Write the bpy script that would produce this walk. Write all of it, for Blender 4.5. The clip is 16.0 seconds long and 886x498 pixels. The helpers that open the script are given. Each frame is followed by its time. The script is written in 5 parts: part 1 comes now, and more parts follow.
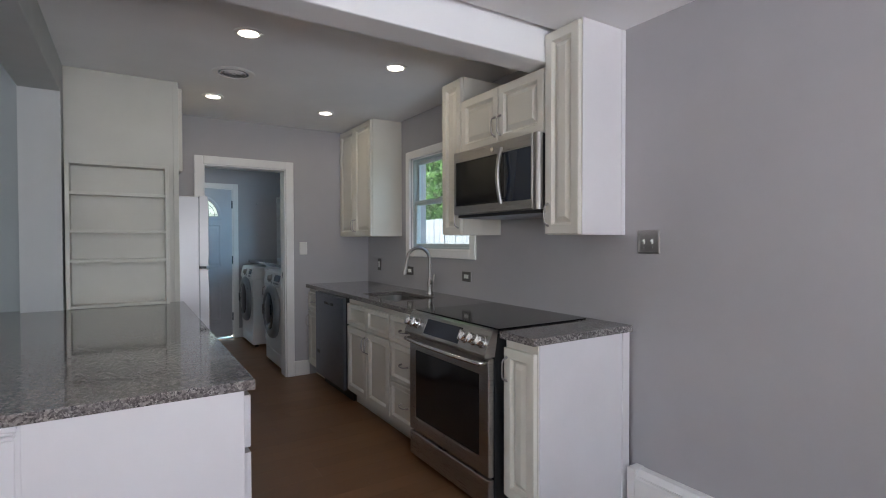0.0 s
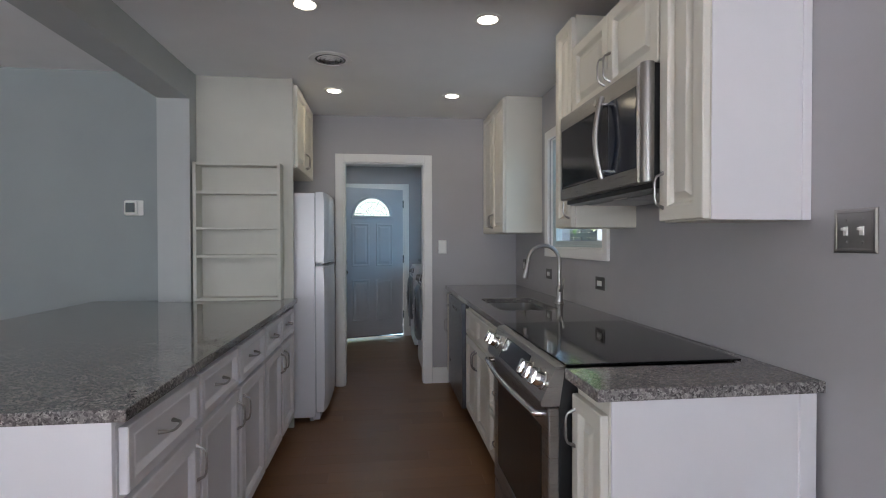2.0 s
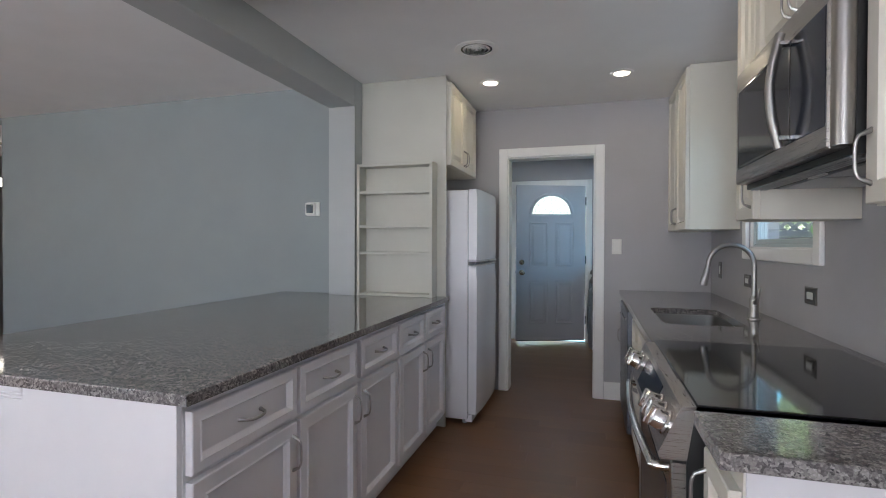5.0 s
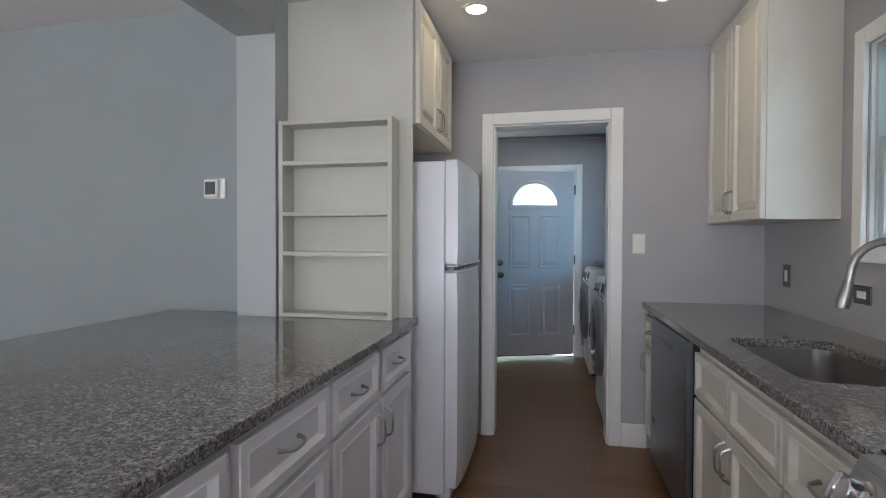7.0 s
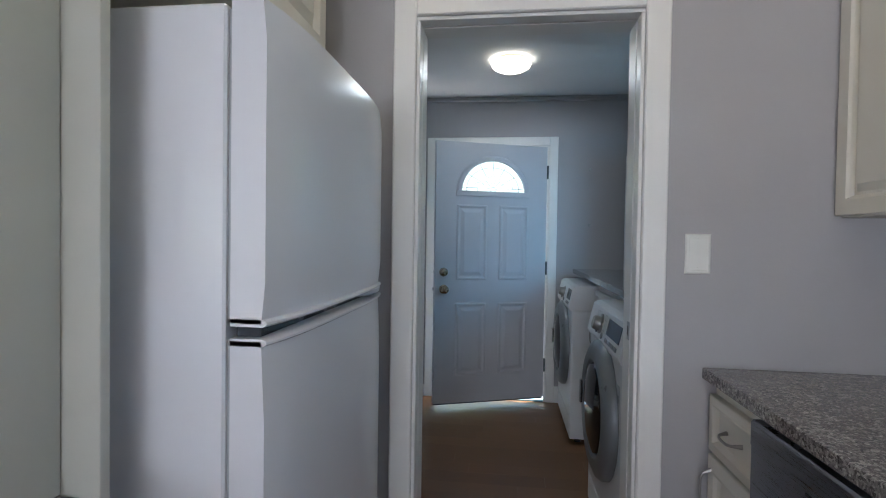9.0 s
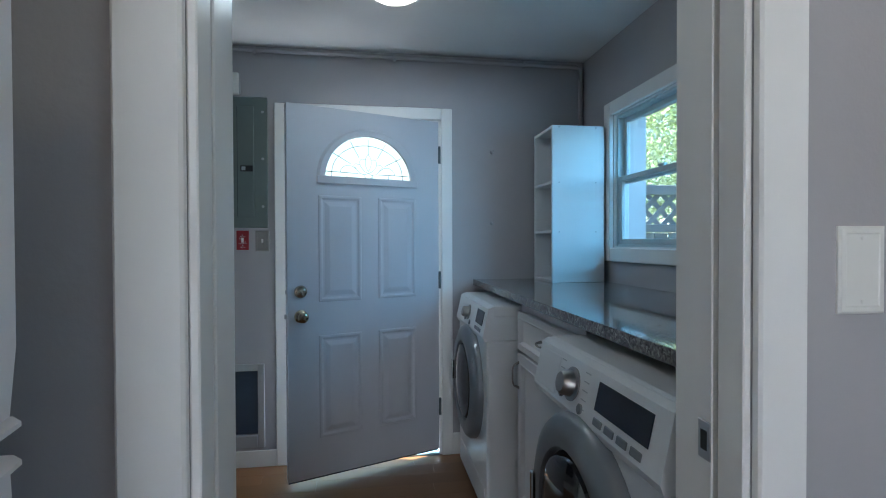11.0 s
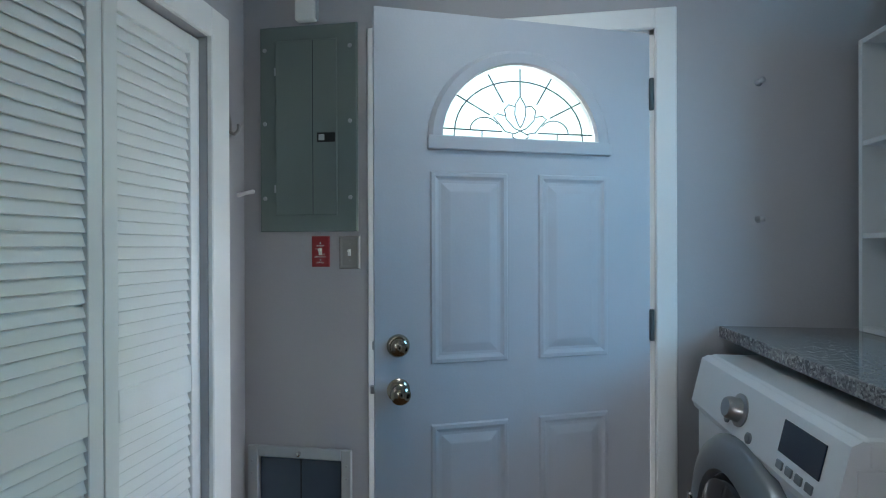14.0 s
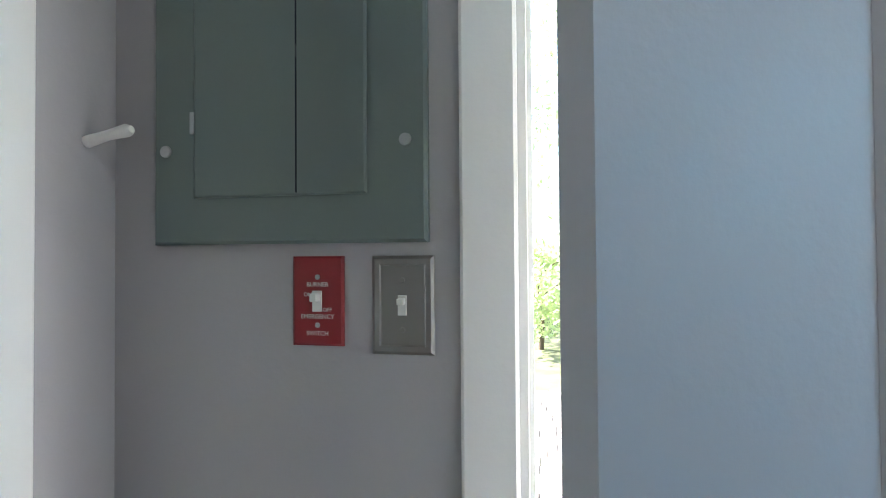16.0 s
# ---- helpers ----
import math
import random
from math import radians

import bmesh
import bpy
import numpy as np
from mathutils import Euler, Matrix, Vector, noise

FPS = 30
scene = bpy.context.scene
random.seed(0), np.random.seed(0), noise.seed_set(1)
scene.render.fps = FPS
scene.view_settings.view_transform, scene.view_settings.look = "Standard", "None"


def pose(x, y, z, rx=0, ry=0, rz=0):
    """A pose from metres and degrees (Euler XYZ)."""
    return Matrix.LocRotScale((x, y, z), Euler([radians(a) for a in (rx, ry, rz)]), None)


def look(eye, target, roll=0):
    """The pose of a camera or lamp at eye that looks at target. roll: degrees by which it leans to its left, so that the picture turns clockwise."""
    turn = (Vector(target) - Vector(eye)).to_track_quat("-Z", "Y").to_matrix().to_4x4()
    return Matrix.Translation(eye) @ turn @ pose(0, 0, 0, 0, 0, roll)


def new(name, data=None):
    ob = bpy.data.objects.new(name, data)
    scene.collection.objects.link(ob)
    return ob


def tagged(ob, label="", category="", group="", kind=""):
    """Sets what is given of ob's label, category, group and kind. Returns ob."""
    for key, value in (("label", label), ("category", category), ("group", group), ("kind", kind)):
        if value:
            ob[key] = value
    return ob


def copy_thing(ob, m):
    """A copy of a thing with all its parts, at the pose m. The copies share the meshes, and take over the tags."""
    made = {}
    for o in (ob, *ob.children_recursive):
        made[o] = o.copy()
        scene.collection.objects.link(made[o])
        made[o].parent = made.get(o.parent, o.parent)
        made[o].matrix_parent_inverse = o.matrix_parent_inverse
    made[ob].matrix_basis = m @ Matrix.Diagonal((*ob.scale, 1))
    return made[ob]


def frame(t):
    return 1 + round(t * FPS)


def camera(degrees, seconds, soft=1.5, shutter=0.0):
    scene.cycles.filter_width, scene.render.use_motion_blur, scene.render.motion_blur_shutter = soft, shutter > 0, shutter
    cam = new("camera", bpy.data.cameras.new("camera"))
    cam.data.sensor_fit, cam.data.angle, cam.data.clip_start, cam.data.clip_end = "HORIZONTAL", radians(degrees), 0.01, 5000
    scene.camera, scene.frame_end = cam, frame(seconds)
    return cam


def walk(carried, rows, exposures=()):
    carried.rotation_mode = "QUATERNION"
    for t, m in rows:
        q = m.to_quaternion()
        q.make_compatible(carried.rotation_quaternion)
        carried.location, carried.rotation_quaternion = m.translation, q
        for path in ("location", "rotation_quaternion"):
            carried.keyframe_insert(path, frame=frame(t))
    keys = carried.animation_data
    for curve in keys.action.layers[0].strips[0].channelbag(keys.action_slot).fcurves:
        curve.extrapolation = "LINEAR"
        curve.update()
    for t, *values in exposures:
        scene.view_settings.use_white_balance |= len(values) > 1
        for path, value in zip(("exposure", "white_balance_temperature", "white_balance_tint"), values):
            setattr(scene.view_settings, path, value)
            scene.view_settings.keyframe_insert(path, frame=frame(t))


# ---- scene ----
cam = camera(83.3, 16.0, soft=1.05)
EXPOSURE = 2.8
PATH = [
    (0, (1.168, 0.464, 1.341), (2.234, 2.155, 1.306), -0.1),
    (0.5, (1.434, 0.599, 1.326), (2.331, 2.386, 1.29), -0.2),
    (1, (1.674, 0.703, 1.325), (2.391, 2.57, 1.295), -0.1),
    (1.5, (1.917, 0.752, 1.323), (2.385, 2.696, 1.297), -0.1),
    (2, (2.092, 0.819, 1.303), (2.33, 2.804, 1.277), -0.1),
    (2.5, (2.239, 0.902, 1.298), (2.221, 2.902, 1.276), -0.1),
    (3, (2.359, 0.929, 1.299), (2.103, 2.913, 1.277), -0.1),
    (3.5, (2.491, 0.936, 1.303), (2.024, 2.881, 1.284), 0.0),
    (4, (2.548, 0.931, 1.302), (1.961, 2.843, 1.277), 0.1),
    (4.2, (2.564, 0.939, 1.283), (1.947, 2.841, 1.266), 0.3),
    (6.3, (2.158, 1.666, 1.288), (1.699, 3.612, 1.252), 0.1),
    (6.5, (2.175, 1.795, 1.288), (1.718, 3.742, 1.257), 0.2),
    (7, (2.095, 2.147, 1.279), (1.679, 4.103, 1.245), 0.2),
    (7.5, (2.04, 2.535, 1.266), (1.647, 4.495, 1.234), 0.2),
    (8, (2.075, 2.987, 1.283), (1.721, 4.955, 1.25), 0.1),
    (8.2, (2.069, 3.143, 1.286), (1.742, 5.116, 1.248), 0.4),
    (10.3, (1.968, 4.574, 1.312), (1.976, 6.574, 1.28), -0.0),
    (10.5, (1.954, 4.649, 1.301), (2.04, 6.647, 1.275), -0.1),
    (11, (1.946, 4.789, 1.303), (2.238, 6.767, 1.277), -0.2),
    (11.5, (1.946, 4.909, 1.309), (2.311, 6.875, 1.281), -0.2),
    (12, (1.981, 5.004, 1.299), (2.342, 6.971, 1.277), -0.3),
    (12.5, (2.013, 5.2, 1.305), (2.298, 7.179, 1.279), -0.3),
    (13, (2.033, 5.483, 1.316), (2.188, 7.477, 1.299), -0.4),
    (13.5, (2.016, 5.786, 1.333), (1.939, 7.784, 1.324), -0.4),
    (14, (1.932, 6.074, 1.332), (1.636, 8.052, 1.327), -0.2),
    (14.5, (1.778, 6.413, 1.344), (1.393, 8.376, 1.357), -0.3),
    (15, (1.673, 6.737, 1.359), (1.278, 8.697, 1.363), -0.8),
    (15.5, (1.58, 7.035, 1.385), (1.189, 8.997, 1.382), -0.6),
    (16, (1.494, 7.222, 1.374), (1.114, 9.185, 1.406), -0.4),
]
walk(cam, [(t, look(eye, target, roll)) for t, eye, target, roll in PATH], exposures=[(t, EXPOSURE + d, k, tint) for t, d, k, tint in (
    (0.0, -0.6, 6300, 11), (2.0, -0.57, 6300, 11), (4.2, -0.36, 6300, 11), (6.3, -0.18, 6300, 11), (8.2, -0.12, 6250, 11), (10.3, -0.1, 5850, 8), (12.0, 0.1, 5850, 6),
    (13.0, 0.2, 5850, 5), (13.5, 0.1, 5950, 6), (14.0, 0.06, 6050, 7), (14.5, 0.08, 6250, 8), (15.0, 0.12, 6400, 9), (15.5, 0.14, 6700, 10), (16.0, 0.45, 6700, 10))])

# ---- world, sun and large lights ----
world = bpy.data.worlds.new("world")
scene.world = world
world.use_nodes = True
wn = world.node_tree.nodes
sky = wn.new("ShaderNodeTexSky")
sky.sky_type = "NISHITA"
sky.sun_disc = False
SUN_ELEV, SUN_AZ = radians(46), radians(-76)      # azimuth from +y, towards +x positive
sky.sun_elevation, sky.sun_rotation = SUN_ELEV, SUN_AZ
wn["Background"].inputs["Strength"].default_value = 0.11
world.node_tree.links.new(sky.outputs["Color"], wn["Background"].inputs["Color"])

sun_data = bpy.data.lights.new("sun", "SUN")
sun_data.energy, sun_data.angle, sun_data.color = 5.0, radians(0.5), (1.0, 0.95, 0.88)
sun = new("sun", sun_data)
sun_dir = Vector((math.sin(SUN_AZ) * math.cos(SUN_ELEV), math.cos(SUN_AZ) * math.cos(SUN_ELEV), math.sin(SUN_ELEV)))
sun.matrix_world = look(sun_dir * 40, (0, 0, 0))


def area_lamp(name, m, w, h, power, colour, shape="RECTANGLE", spread=180):
    d = bpy.data.lights.new(name, "AREA")
    d.shape, d.size, d.size_y, d.energy, d.color, d.spread = shape, w, h, power, colour, radians(spread)
    ob = new(name, d)
    ob.matrix_world = m
    return ob


# fill lamps in unseen, assumed windows south and west, aimed at the ceilings
area_lamp("window_fill_south", look((1.5, -2.42, 1.05), (1.6, 0, 3.6)), 2.3, 0.95, 17, (0.94, 0.94, 1.0), spread=125)
area_lamp("window_fill_living", look((-3.4, -2.42, 1.10), (-2.6, 0, 4.2)), 2.3, 0.8, 9, (0.92, 0.95, 1.0), spread=110)
area_lamp("window_fill_west", look((-6.16, -1.0, 1.45), (0, -0.6, 8.6)), 2.4, 1.5, 10, (0.90, 0.94, 1.0), spread=140)
# lamps added out of view by the laundry and kitchen windows, boosting open sky
area_lamp("sky_fill_laundry", look((4.05, 6.3, 2.0), (2.0, 7.05, 1.15)), 0.9, 0.9, 3.4, (0.16, 0.63, 1.0))
area_lamp("sky_fill_kitchen", look((4.5, 2.6, 2.1), (3.3, 4.0, 1.66)), 1.3, 1.1, 1.1, (0.40, 0.78, 1.0))
# lamp added outside kitchen window, for bounce off sunlit ground and fence onto ceiling
area_lamp("ceiling_fill_kitchen", look((4.1, 3.95, 0.75), (2.0, 3.75, 2.6)), 1.1, 0.7, 0.4, (0.80, 0.88, 1.0), spread=120)

# ---- materials ----
def nodes_of(name):
    m = bpy.data.materials.new(name)
    m.use_nodes = True
    t = m.node_tree
    return m, t, t.nodes, t.nodes["Principled BSDF"]


def add_coords(t, scale=(1, 1, 1), kind="Object"):
    tc = t.nodes.new("ShaderNodeTexCoord")
    mp = t.nodes.new("ShaderNodeMapping")
    mp.inputs["Scale"].default_value = scale
    t.links.new(tc.outputs[kind], mp.inputs["Vector"])
    return mp.outputs["Vector"]


def noise_node(t, vec, scale, detail=4, rough=0.55):
    n = t.nodes.new("ShaderNodeTexNoise")
    n.inputs["Scale"].default_value, n.inputs["Detail"].default_value, n.inputs["Roughness"].default_value = scale, detail, rough
    t.links.new(vec, n.inputs["Vector"])
    return n.outputs["Fac"]


def ramp_node(t, fac, stops):
    r = t.nodes.new("ShaderNodeValToRGB")
    e = r.color_ramp.elements
    while len(e) < len(stops):
        e.new(0.5)
    for el, (p, c) in zip(e, stops):
        el.position, el.color = p, (*c, 1)
    t.links.new(fac, r.inputs["Fac"])
    return r.outputs["Color"]


def mix_node(t, fac, a, b, mode="MIX"):
    m = t.nodes.new("ShaderNodeMix")
    m.data_type, m.blend_type = "RGBA", mode
    for sock, v in ((m.inputs["Factor"], fac), (m.inputs["A"], a), (m.inputs["B"], b)):
        if isinstance(v, (int, float)):
            sock.default_value = v
        elif isinstance(v, tuple):
            sock.default_value = (*v, 1)
        else:
            t.links.new(v, sock)
    return m.outputs["Result"]


def bump_to(t, b, height, strength, dist=0.002):
    n = t.nodes.new("ShaderNodeBump")
    n.inputs["Strength"].default_value, n.inputs["Distance"].default_value = strength, dist
    t.links.new(height, n.inputs["Height"])
    t.links.new(n.outputs["Normal"], b.inputs["Normal"])


def painted(name, colour, rough=0.5, vary=0.06, grain=180.0, bump=0.12, metal=0.0, coat=0.0, kind="Object", rvar=0.07):
    """Paint, plastic or metal with slow stains and a fine grain."""
    m, t, n, b = nodes_of(name)
    v = add_coords(t, kind=kind)
    slow = noise_node(t, v, 2.3, 5)
    fine = noise_node(t, v, grain, 3)
    lo = tuple(c * (1 - vary) for c in colour)
    hi = tuple(min(1, c * (1 + vary)) for c in colour)
    col = ramp_node(t, slow, [(0.3, lo), (0.7, hi)])
    t.links.new(col, b.inputs["Base Color"])
    rr = ramp_node(t, noise_node(t, v, 9.0, 4), [(0.3, (max(rough - rvar, 0.02),) * 3), (0.75, (min(rough + rvar, 1),) * 3)])
    t.links.new(rr, b.inputs["Roughness"])
    b.inputs["Metallic"].default_value = metal
    b.inputs["Coat Weight"].default_value = coat
    if bump:
        bump_to(t, b, fine, bump)
    return m


wall_paint = painted("wall_paint", (0.425, 0.413, 0.432), 0.62, 0.03, 90, 0.25)
# Wall grey made lighter: brighter light on stub and soffit is in the colour.
lit_wall_paint = painted("lit_wall_paint", (0.45, 0.47, 0.475), 0.6, 0.03, 90, 0.25)
living_paint = painted("living_room_paint", (0.285, 0.318, 0.325), 0.62, 0.03, 90, 0.25)
# Window frames toned grey-teal; their shade is put into the colour.
shaded_sash_paint = painted("shaded_window_vinyl", (0.50, 0.58, 0.60), 0.4, 0.04, 120, 0.1)
# Threshold metal; the blue daylight glow under the door is in its colour.
sill_glow_tint = painted("daylight_tinted_sill", (0.22, 0.36, 0.46), 0.4, 0.08, 200, 0.1, metal=0.5)
ceiling_paint = painted("ceiling_paint", (0.86, 0.86, 0.87), 0.8, 0.03, 70, 0.3)
trim_paint = painted("trim_paint", (0.84, 0.83, 0.82), 0.38, 0.04, 120, 0.12)
cab_paint = painted("cabinet_paint", (0.70, 0.67, 0.60), 0.42, 0.04, 60, 0.1)
# Cabinet white with pinkish floor bounce light mixed into the colour.
bounce_cab_paint = painted("bounce_tinted_paint", (0.735, 0.715, 0.735), 0.42, 0.04, 60, 0.1)
glaze_dark = painted("cabinet_shadow_gap", (0.25, 0.22, 0.18), 0.7, 0.1)
panel_paint = painted("gable_paint", (0.55, 0.54, 0.485), 0.5, 0.05, 60, 0.1)
fridge_white, _t, _n, _b = nodes_of("fridge_white")
_b.inputs["Base Color"].default_value = (0.77, 0.765, 0.80, 1)
_b.inputs["Roughness"].default_value = 0.22
bump_to(_t, _b, noise_node(_t, add_coords(_t), 420.0, 2), 0.06, 0.0006)
appliance_white = painted("appliance_white", (0.74, 0.75, 0.77), 0.3, 0.03, 300, 0.0, coat=0.2, rvar=0.02)
melamine = painted("white_melamine", (0.76, 0.78, 0.80), 0.35, 0.03, 200, 0.05)
door_paint = painted("door_paint", (0.55, 0.55, 0.60), 0.48, 0.04, 130, 0.15)
grey_plastic = painted("grey_plastic", (0.42, 0.44, 0.47), 0.35, 0.05, 300, 0.05)
ring_plastic = painted("silver_ring_plastic", (0.19, 0.205, 0.225), 0.34, 0.05, 300, 0.03, metal=0.25)
dark_plastic = painted("dark_plastic", (0.03, 0.035, 0.045), 0.25, 0.1, 300, 0.05)
black_plastic = painted("black_plastic", (0.012, 0.012, 0.013), 0.4, 0.1, 300, 0.05)
white_plastic = painted("white_plastic", (0.80, 0.80, 0.77), 0.35, 0.03, 300, 0.03)
red_paint = painted("red_enamel", (0.27, 0.013, 0.02), 0.38, 0.12, 200, 0.1)
panel_grey = painted("breaker_grey", (0.145, 0.182, 0.175), 0.42, 0.06, 240, 0.12)
chrome = painted("chrome", (0.72, 0.71, 0.70), 0.14, 0.03, 400, 0.02, metal=1.0)
nickel = painted("brushed_nickel", (0.36, 0.345, 0.335), 0.36, 0.02, 400, 0.03, metal=1.0, rvar=0.01)
lead = painted("dark_lead", (0.08, 0.105, 0.115), 0.5, 0.1, 300, 0.1, metal=0.6)
brass = painted("polished_brass", (0.44, 0.40, 0.32), 0.16, 0.1, 300, 0.02, metal=1.0)
zinc = painted("zinc", (0.45, 0.46, 0.48), 0.42, 0.1, 200, 0.1, metal=0.9)
alum_frame = painted("pet_door_aluminium", (0.5, 0.52, 0.54), 0.45, 0.08, 300, 0.08, metal=0.6)
smoke_flap = painted("smoked_vinyl", (0.06, 0.08, 0.115), 0.22, 0.2, 12, 0.25)
fence_wood = painted("weathered_fence", (0.13, 0.15, 0.165), 0.8, 0.25, 40, 0.5)
white_fence = painted("pale_fence", (0.18, 0.20, 0.22), 0.6, 0.05)
soil = painted("ground_soil", (0.09, 0.10, 0.05), 0.95, 0.5, 8, 0.8)
paver_mat = painted("paver_stone", (0.30, 0.28, 0.27), 0.85, 0.18, 30, 0.5)
bark = painted("bark", (0.10, 0.075, 0.055), 0.9, 0.3, 30, 1.0)


def steel(name, colour, rough, stretch=(2, 2, 260)):
    m, t, n, b = nodes_of(name)
    v = add_coords(t, stretch)
    g = noise_node(t, v, 3.0, 5, 0.7)
    t.links.new(ramp_node(t, g, [(0.3, tuple(c * 0.95 for c in colour)), (0.7, colour)]), b.inputs["Base Color"])
    t.links.new(ramp_node(t, g, [(0.25, (rough * 0.75,) * 3), (0.8, (rough * 1.3,) * 3)]), b.inputs["Roughness"])
    b.inputs["Metallic"].default_value = 1.0
    bump_to(t, b, g, 0.012, 0.001)
    return m


stainless = steel("stainless_steel", (0.42, 0.40, 0.385), 0.3)
sink_steel = steel("sink_steel", (0.46, 0.445, 0.43), 0.34, (3, 200, 3))
plate_metal = painted("dark_brushed_plate", (0.17, 0.16, 0.155), 0.34, 0.05, 300, 0.05, metal=1.0)
stainless_dark = steel("stainless_dark", (0.20, 0.21, 0.245), 0.3)


def glossy_dark(name, colour, rough):
    m, t, n, b = nodes_of(name)
    v = add_coords(t)
    b.inputs["Base Color"].default_value = (*colour, 1)
    t.links.new(ramp_node(t, noise_node(t, v, 14, 5), [(0.35, (rough,) * 3), (0.8, (rough + 0.05,) * 3)]), b.inputs["Roughness"])
    b.inputs["IOR"].default_value = 1.52
    return m


black_glass = glossy_dark("black_glass", (0.006, 0.006, 0.007), 0.05)
oven_glass = glossy_dark("oven_glass", (0.010, 0.010, 0.011), 0.08)
display_glass = glossy_dark("display_glass", (0.012, 0.018, 0.035), 0.12)


def granite_mat():
    m, t, n, b = nodes_of("speckled_granite")
    v = add_coords(t)
    warp = t.nodes.new("ShaderNodeTexNoise")
    warp.inputs["Scale"].default_value = 40
    t.links.new(v, warp.inputs["Vector"])
    mixv = mix_node(t, 0.025, v, warp.outputs["Color"])
    vo = t.nodes.new("ShaderNodeTexVoronoi")
    vo.inputs["Scale"].default_value = 165
    t.links.new(mixv, vo.inputs["Vector"])
    sep = t.nodes.new("ShaderNodeSeparateColor")
    t.links.new(vo.outputs["Color"], sep.inputs["Color"])
    base = ramp_node(t, sep.outputs["Red"], [(0.0, (0.05, 0.045, 0.048)), (0.3, (0.15, 0.135, 0.137)), (0.58, (0.25, 0.23, 0.228)),
                                             (0.8, (0.36, 0.335, 0.325)), (1.0, (0.54, 0.51, 0.485))])
    vo2 = t.nodes.new("ShaderNodeTexVoronoi")
    vo2.inputs["Scale"].default_value = 330
    t.links.new(v, vo2.inputs["Vector"])
    sep2 = t.nodes.new("ShaderNodeSeparateColor")
    t.links.new(vo2.outputs["Color"], sep2.inputs["Color"])
    fine = ramp_node(t, sep2.outputs["Green"], [(0.0, (0.03, 0.03, 0.03)), (0.5, (0.13, 0.12, 0.118)), (0.9, (0.24, 0.225, 0.215)), (1.0, (0.55, 0.53, 0.5))])
    cloud = noise_node(t, v, 7, 4)
    col = mix_node(t, 0.38, base, fine)
    col = mix_node(t, 0.35, col, ramp_node(t, cloud, [(0.3, (0.5, 0.48, 0.48)), (0.7, (1.0, 0.98, 0.96))]), "MULTIPLY")
    t.links.new(col, b.inputs["Base Color"])
    b.inputs["Roughness"].default_value = 0.06
    b.inputs["Coat Weight"].default_value = 0.25
    b.inputs["Coat Roughness"].default_value = 0.06
    bump_to(t, b, noise_node(t, v, 160, 3), 0.04, 0.001)
    return m


granite = granite_mat()


def plank_mat():
    m, t, n, b = nodes_of("red_brown_wood")
    oi = t.nodes.new("ShaderNodeObjectInfo")
    gi = t.nodes.new("ShaderNodeNewGeometry")
    add = t.nodes.new("ShaderNodeMath")
    t.links.new(oi.outputs["Random"], add.inputs[0])
    t.links.new(gi.outputs["Random Per Island"], add.inputs[1])
    frac = t.nodes.new("ShaderNodeMath")
    frac.operation = "FRACT"
    t.links.new(add.outputs[0], frac.inputs[0])
    tc = t.nodes.new("ShaderNodeTexCoord")
    off = t.nodes.new("ShaderNodeVectorMath")
    off.operation = "MULTIPLY_ADD"
    comb = t.nodes.new("ShaderNodeCombineXYZ")
    for k in range(3):
        t.links.new(frac.outputs[0], comb.inputs[k])
    t.links.new(comb.outputs[0], off.inputs[0])
    off.inputs[1].default_value = (37, 23, 11)
    t.links.new(tc.outputs["Object"], off.inputs[2])
    mp = t.nodes.new("ShaderNodeMapping")
    mp.inputs["Scale"].default_value = GRAIN
    t.links.new(off.outputs[0], mp.inputs["Vector"])
    g = noise_node(t, mp.outputs["Vector"], 1.0, 6, 0.65)
    tone = ramp_node(t, frac.outputs[0], [(0.0, (0.182, 0.084, 0.033)), (0.5, (0.205, 0.098, 0.040)), (1.0, (0.226, 0.111, 0.047))])
    col = mix_node(t, 0.42, tone, ramp_node(t, g, [(0.25, (0.5, 0.44, 0.38)), (0.75, (1, 1, 1))]), "MULTIPLY")
    t.links.new(col, b.inputs["Base Color"])
    t.links.new(ramp_node(t, g, [(0.3, (0.3,) * 3), (0.8, (0.42,) * 3)]), b.inputs["Roughness"])
    bump_to(t, b, g, 0.03, 0.001)
    return m


GRAIN = (5, 90, 60)
plank_wood = plank_mat()


def glass_mat(name, tint, rough=0.0):
    m, t, n, b = nodes_of(name)
    b.inputs["Base Color"].default_value = (*tint, 1)
    b.inputs["Transmission Weight"].default_value = 1
    b.inputs["Roughness"].default_value = rough
    b.inputs["IOR"].default_value = 1.45
    return m


clear_glass = glass_mat("clear_glass", (0.95, 0.99, 0.99))
pebble_glass = glass_mat("textured_glass", (0.95, 0.97, 1.0), 0.35)


def glow(name, colour, strength):
    m, t, n, b = nodes_of(name)
    b.inputs["Base Color"].default_value = (0.9, 0.9, 0.88, 1)
    b.inputs["Emission Color"].default_value = (*colour, 1)
    b.inputs["Emission Strength"].default_value = strength
    return m


lamp_glow = glow("recessed_lamp_glow", (1.0, 0.9, 0.74), 2.4)
dome_glow = glow("ceiling_dome_glow", (1.0, 0.93, 0.78), 0.7)


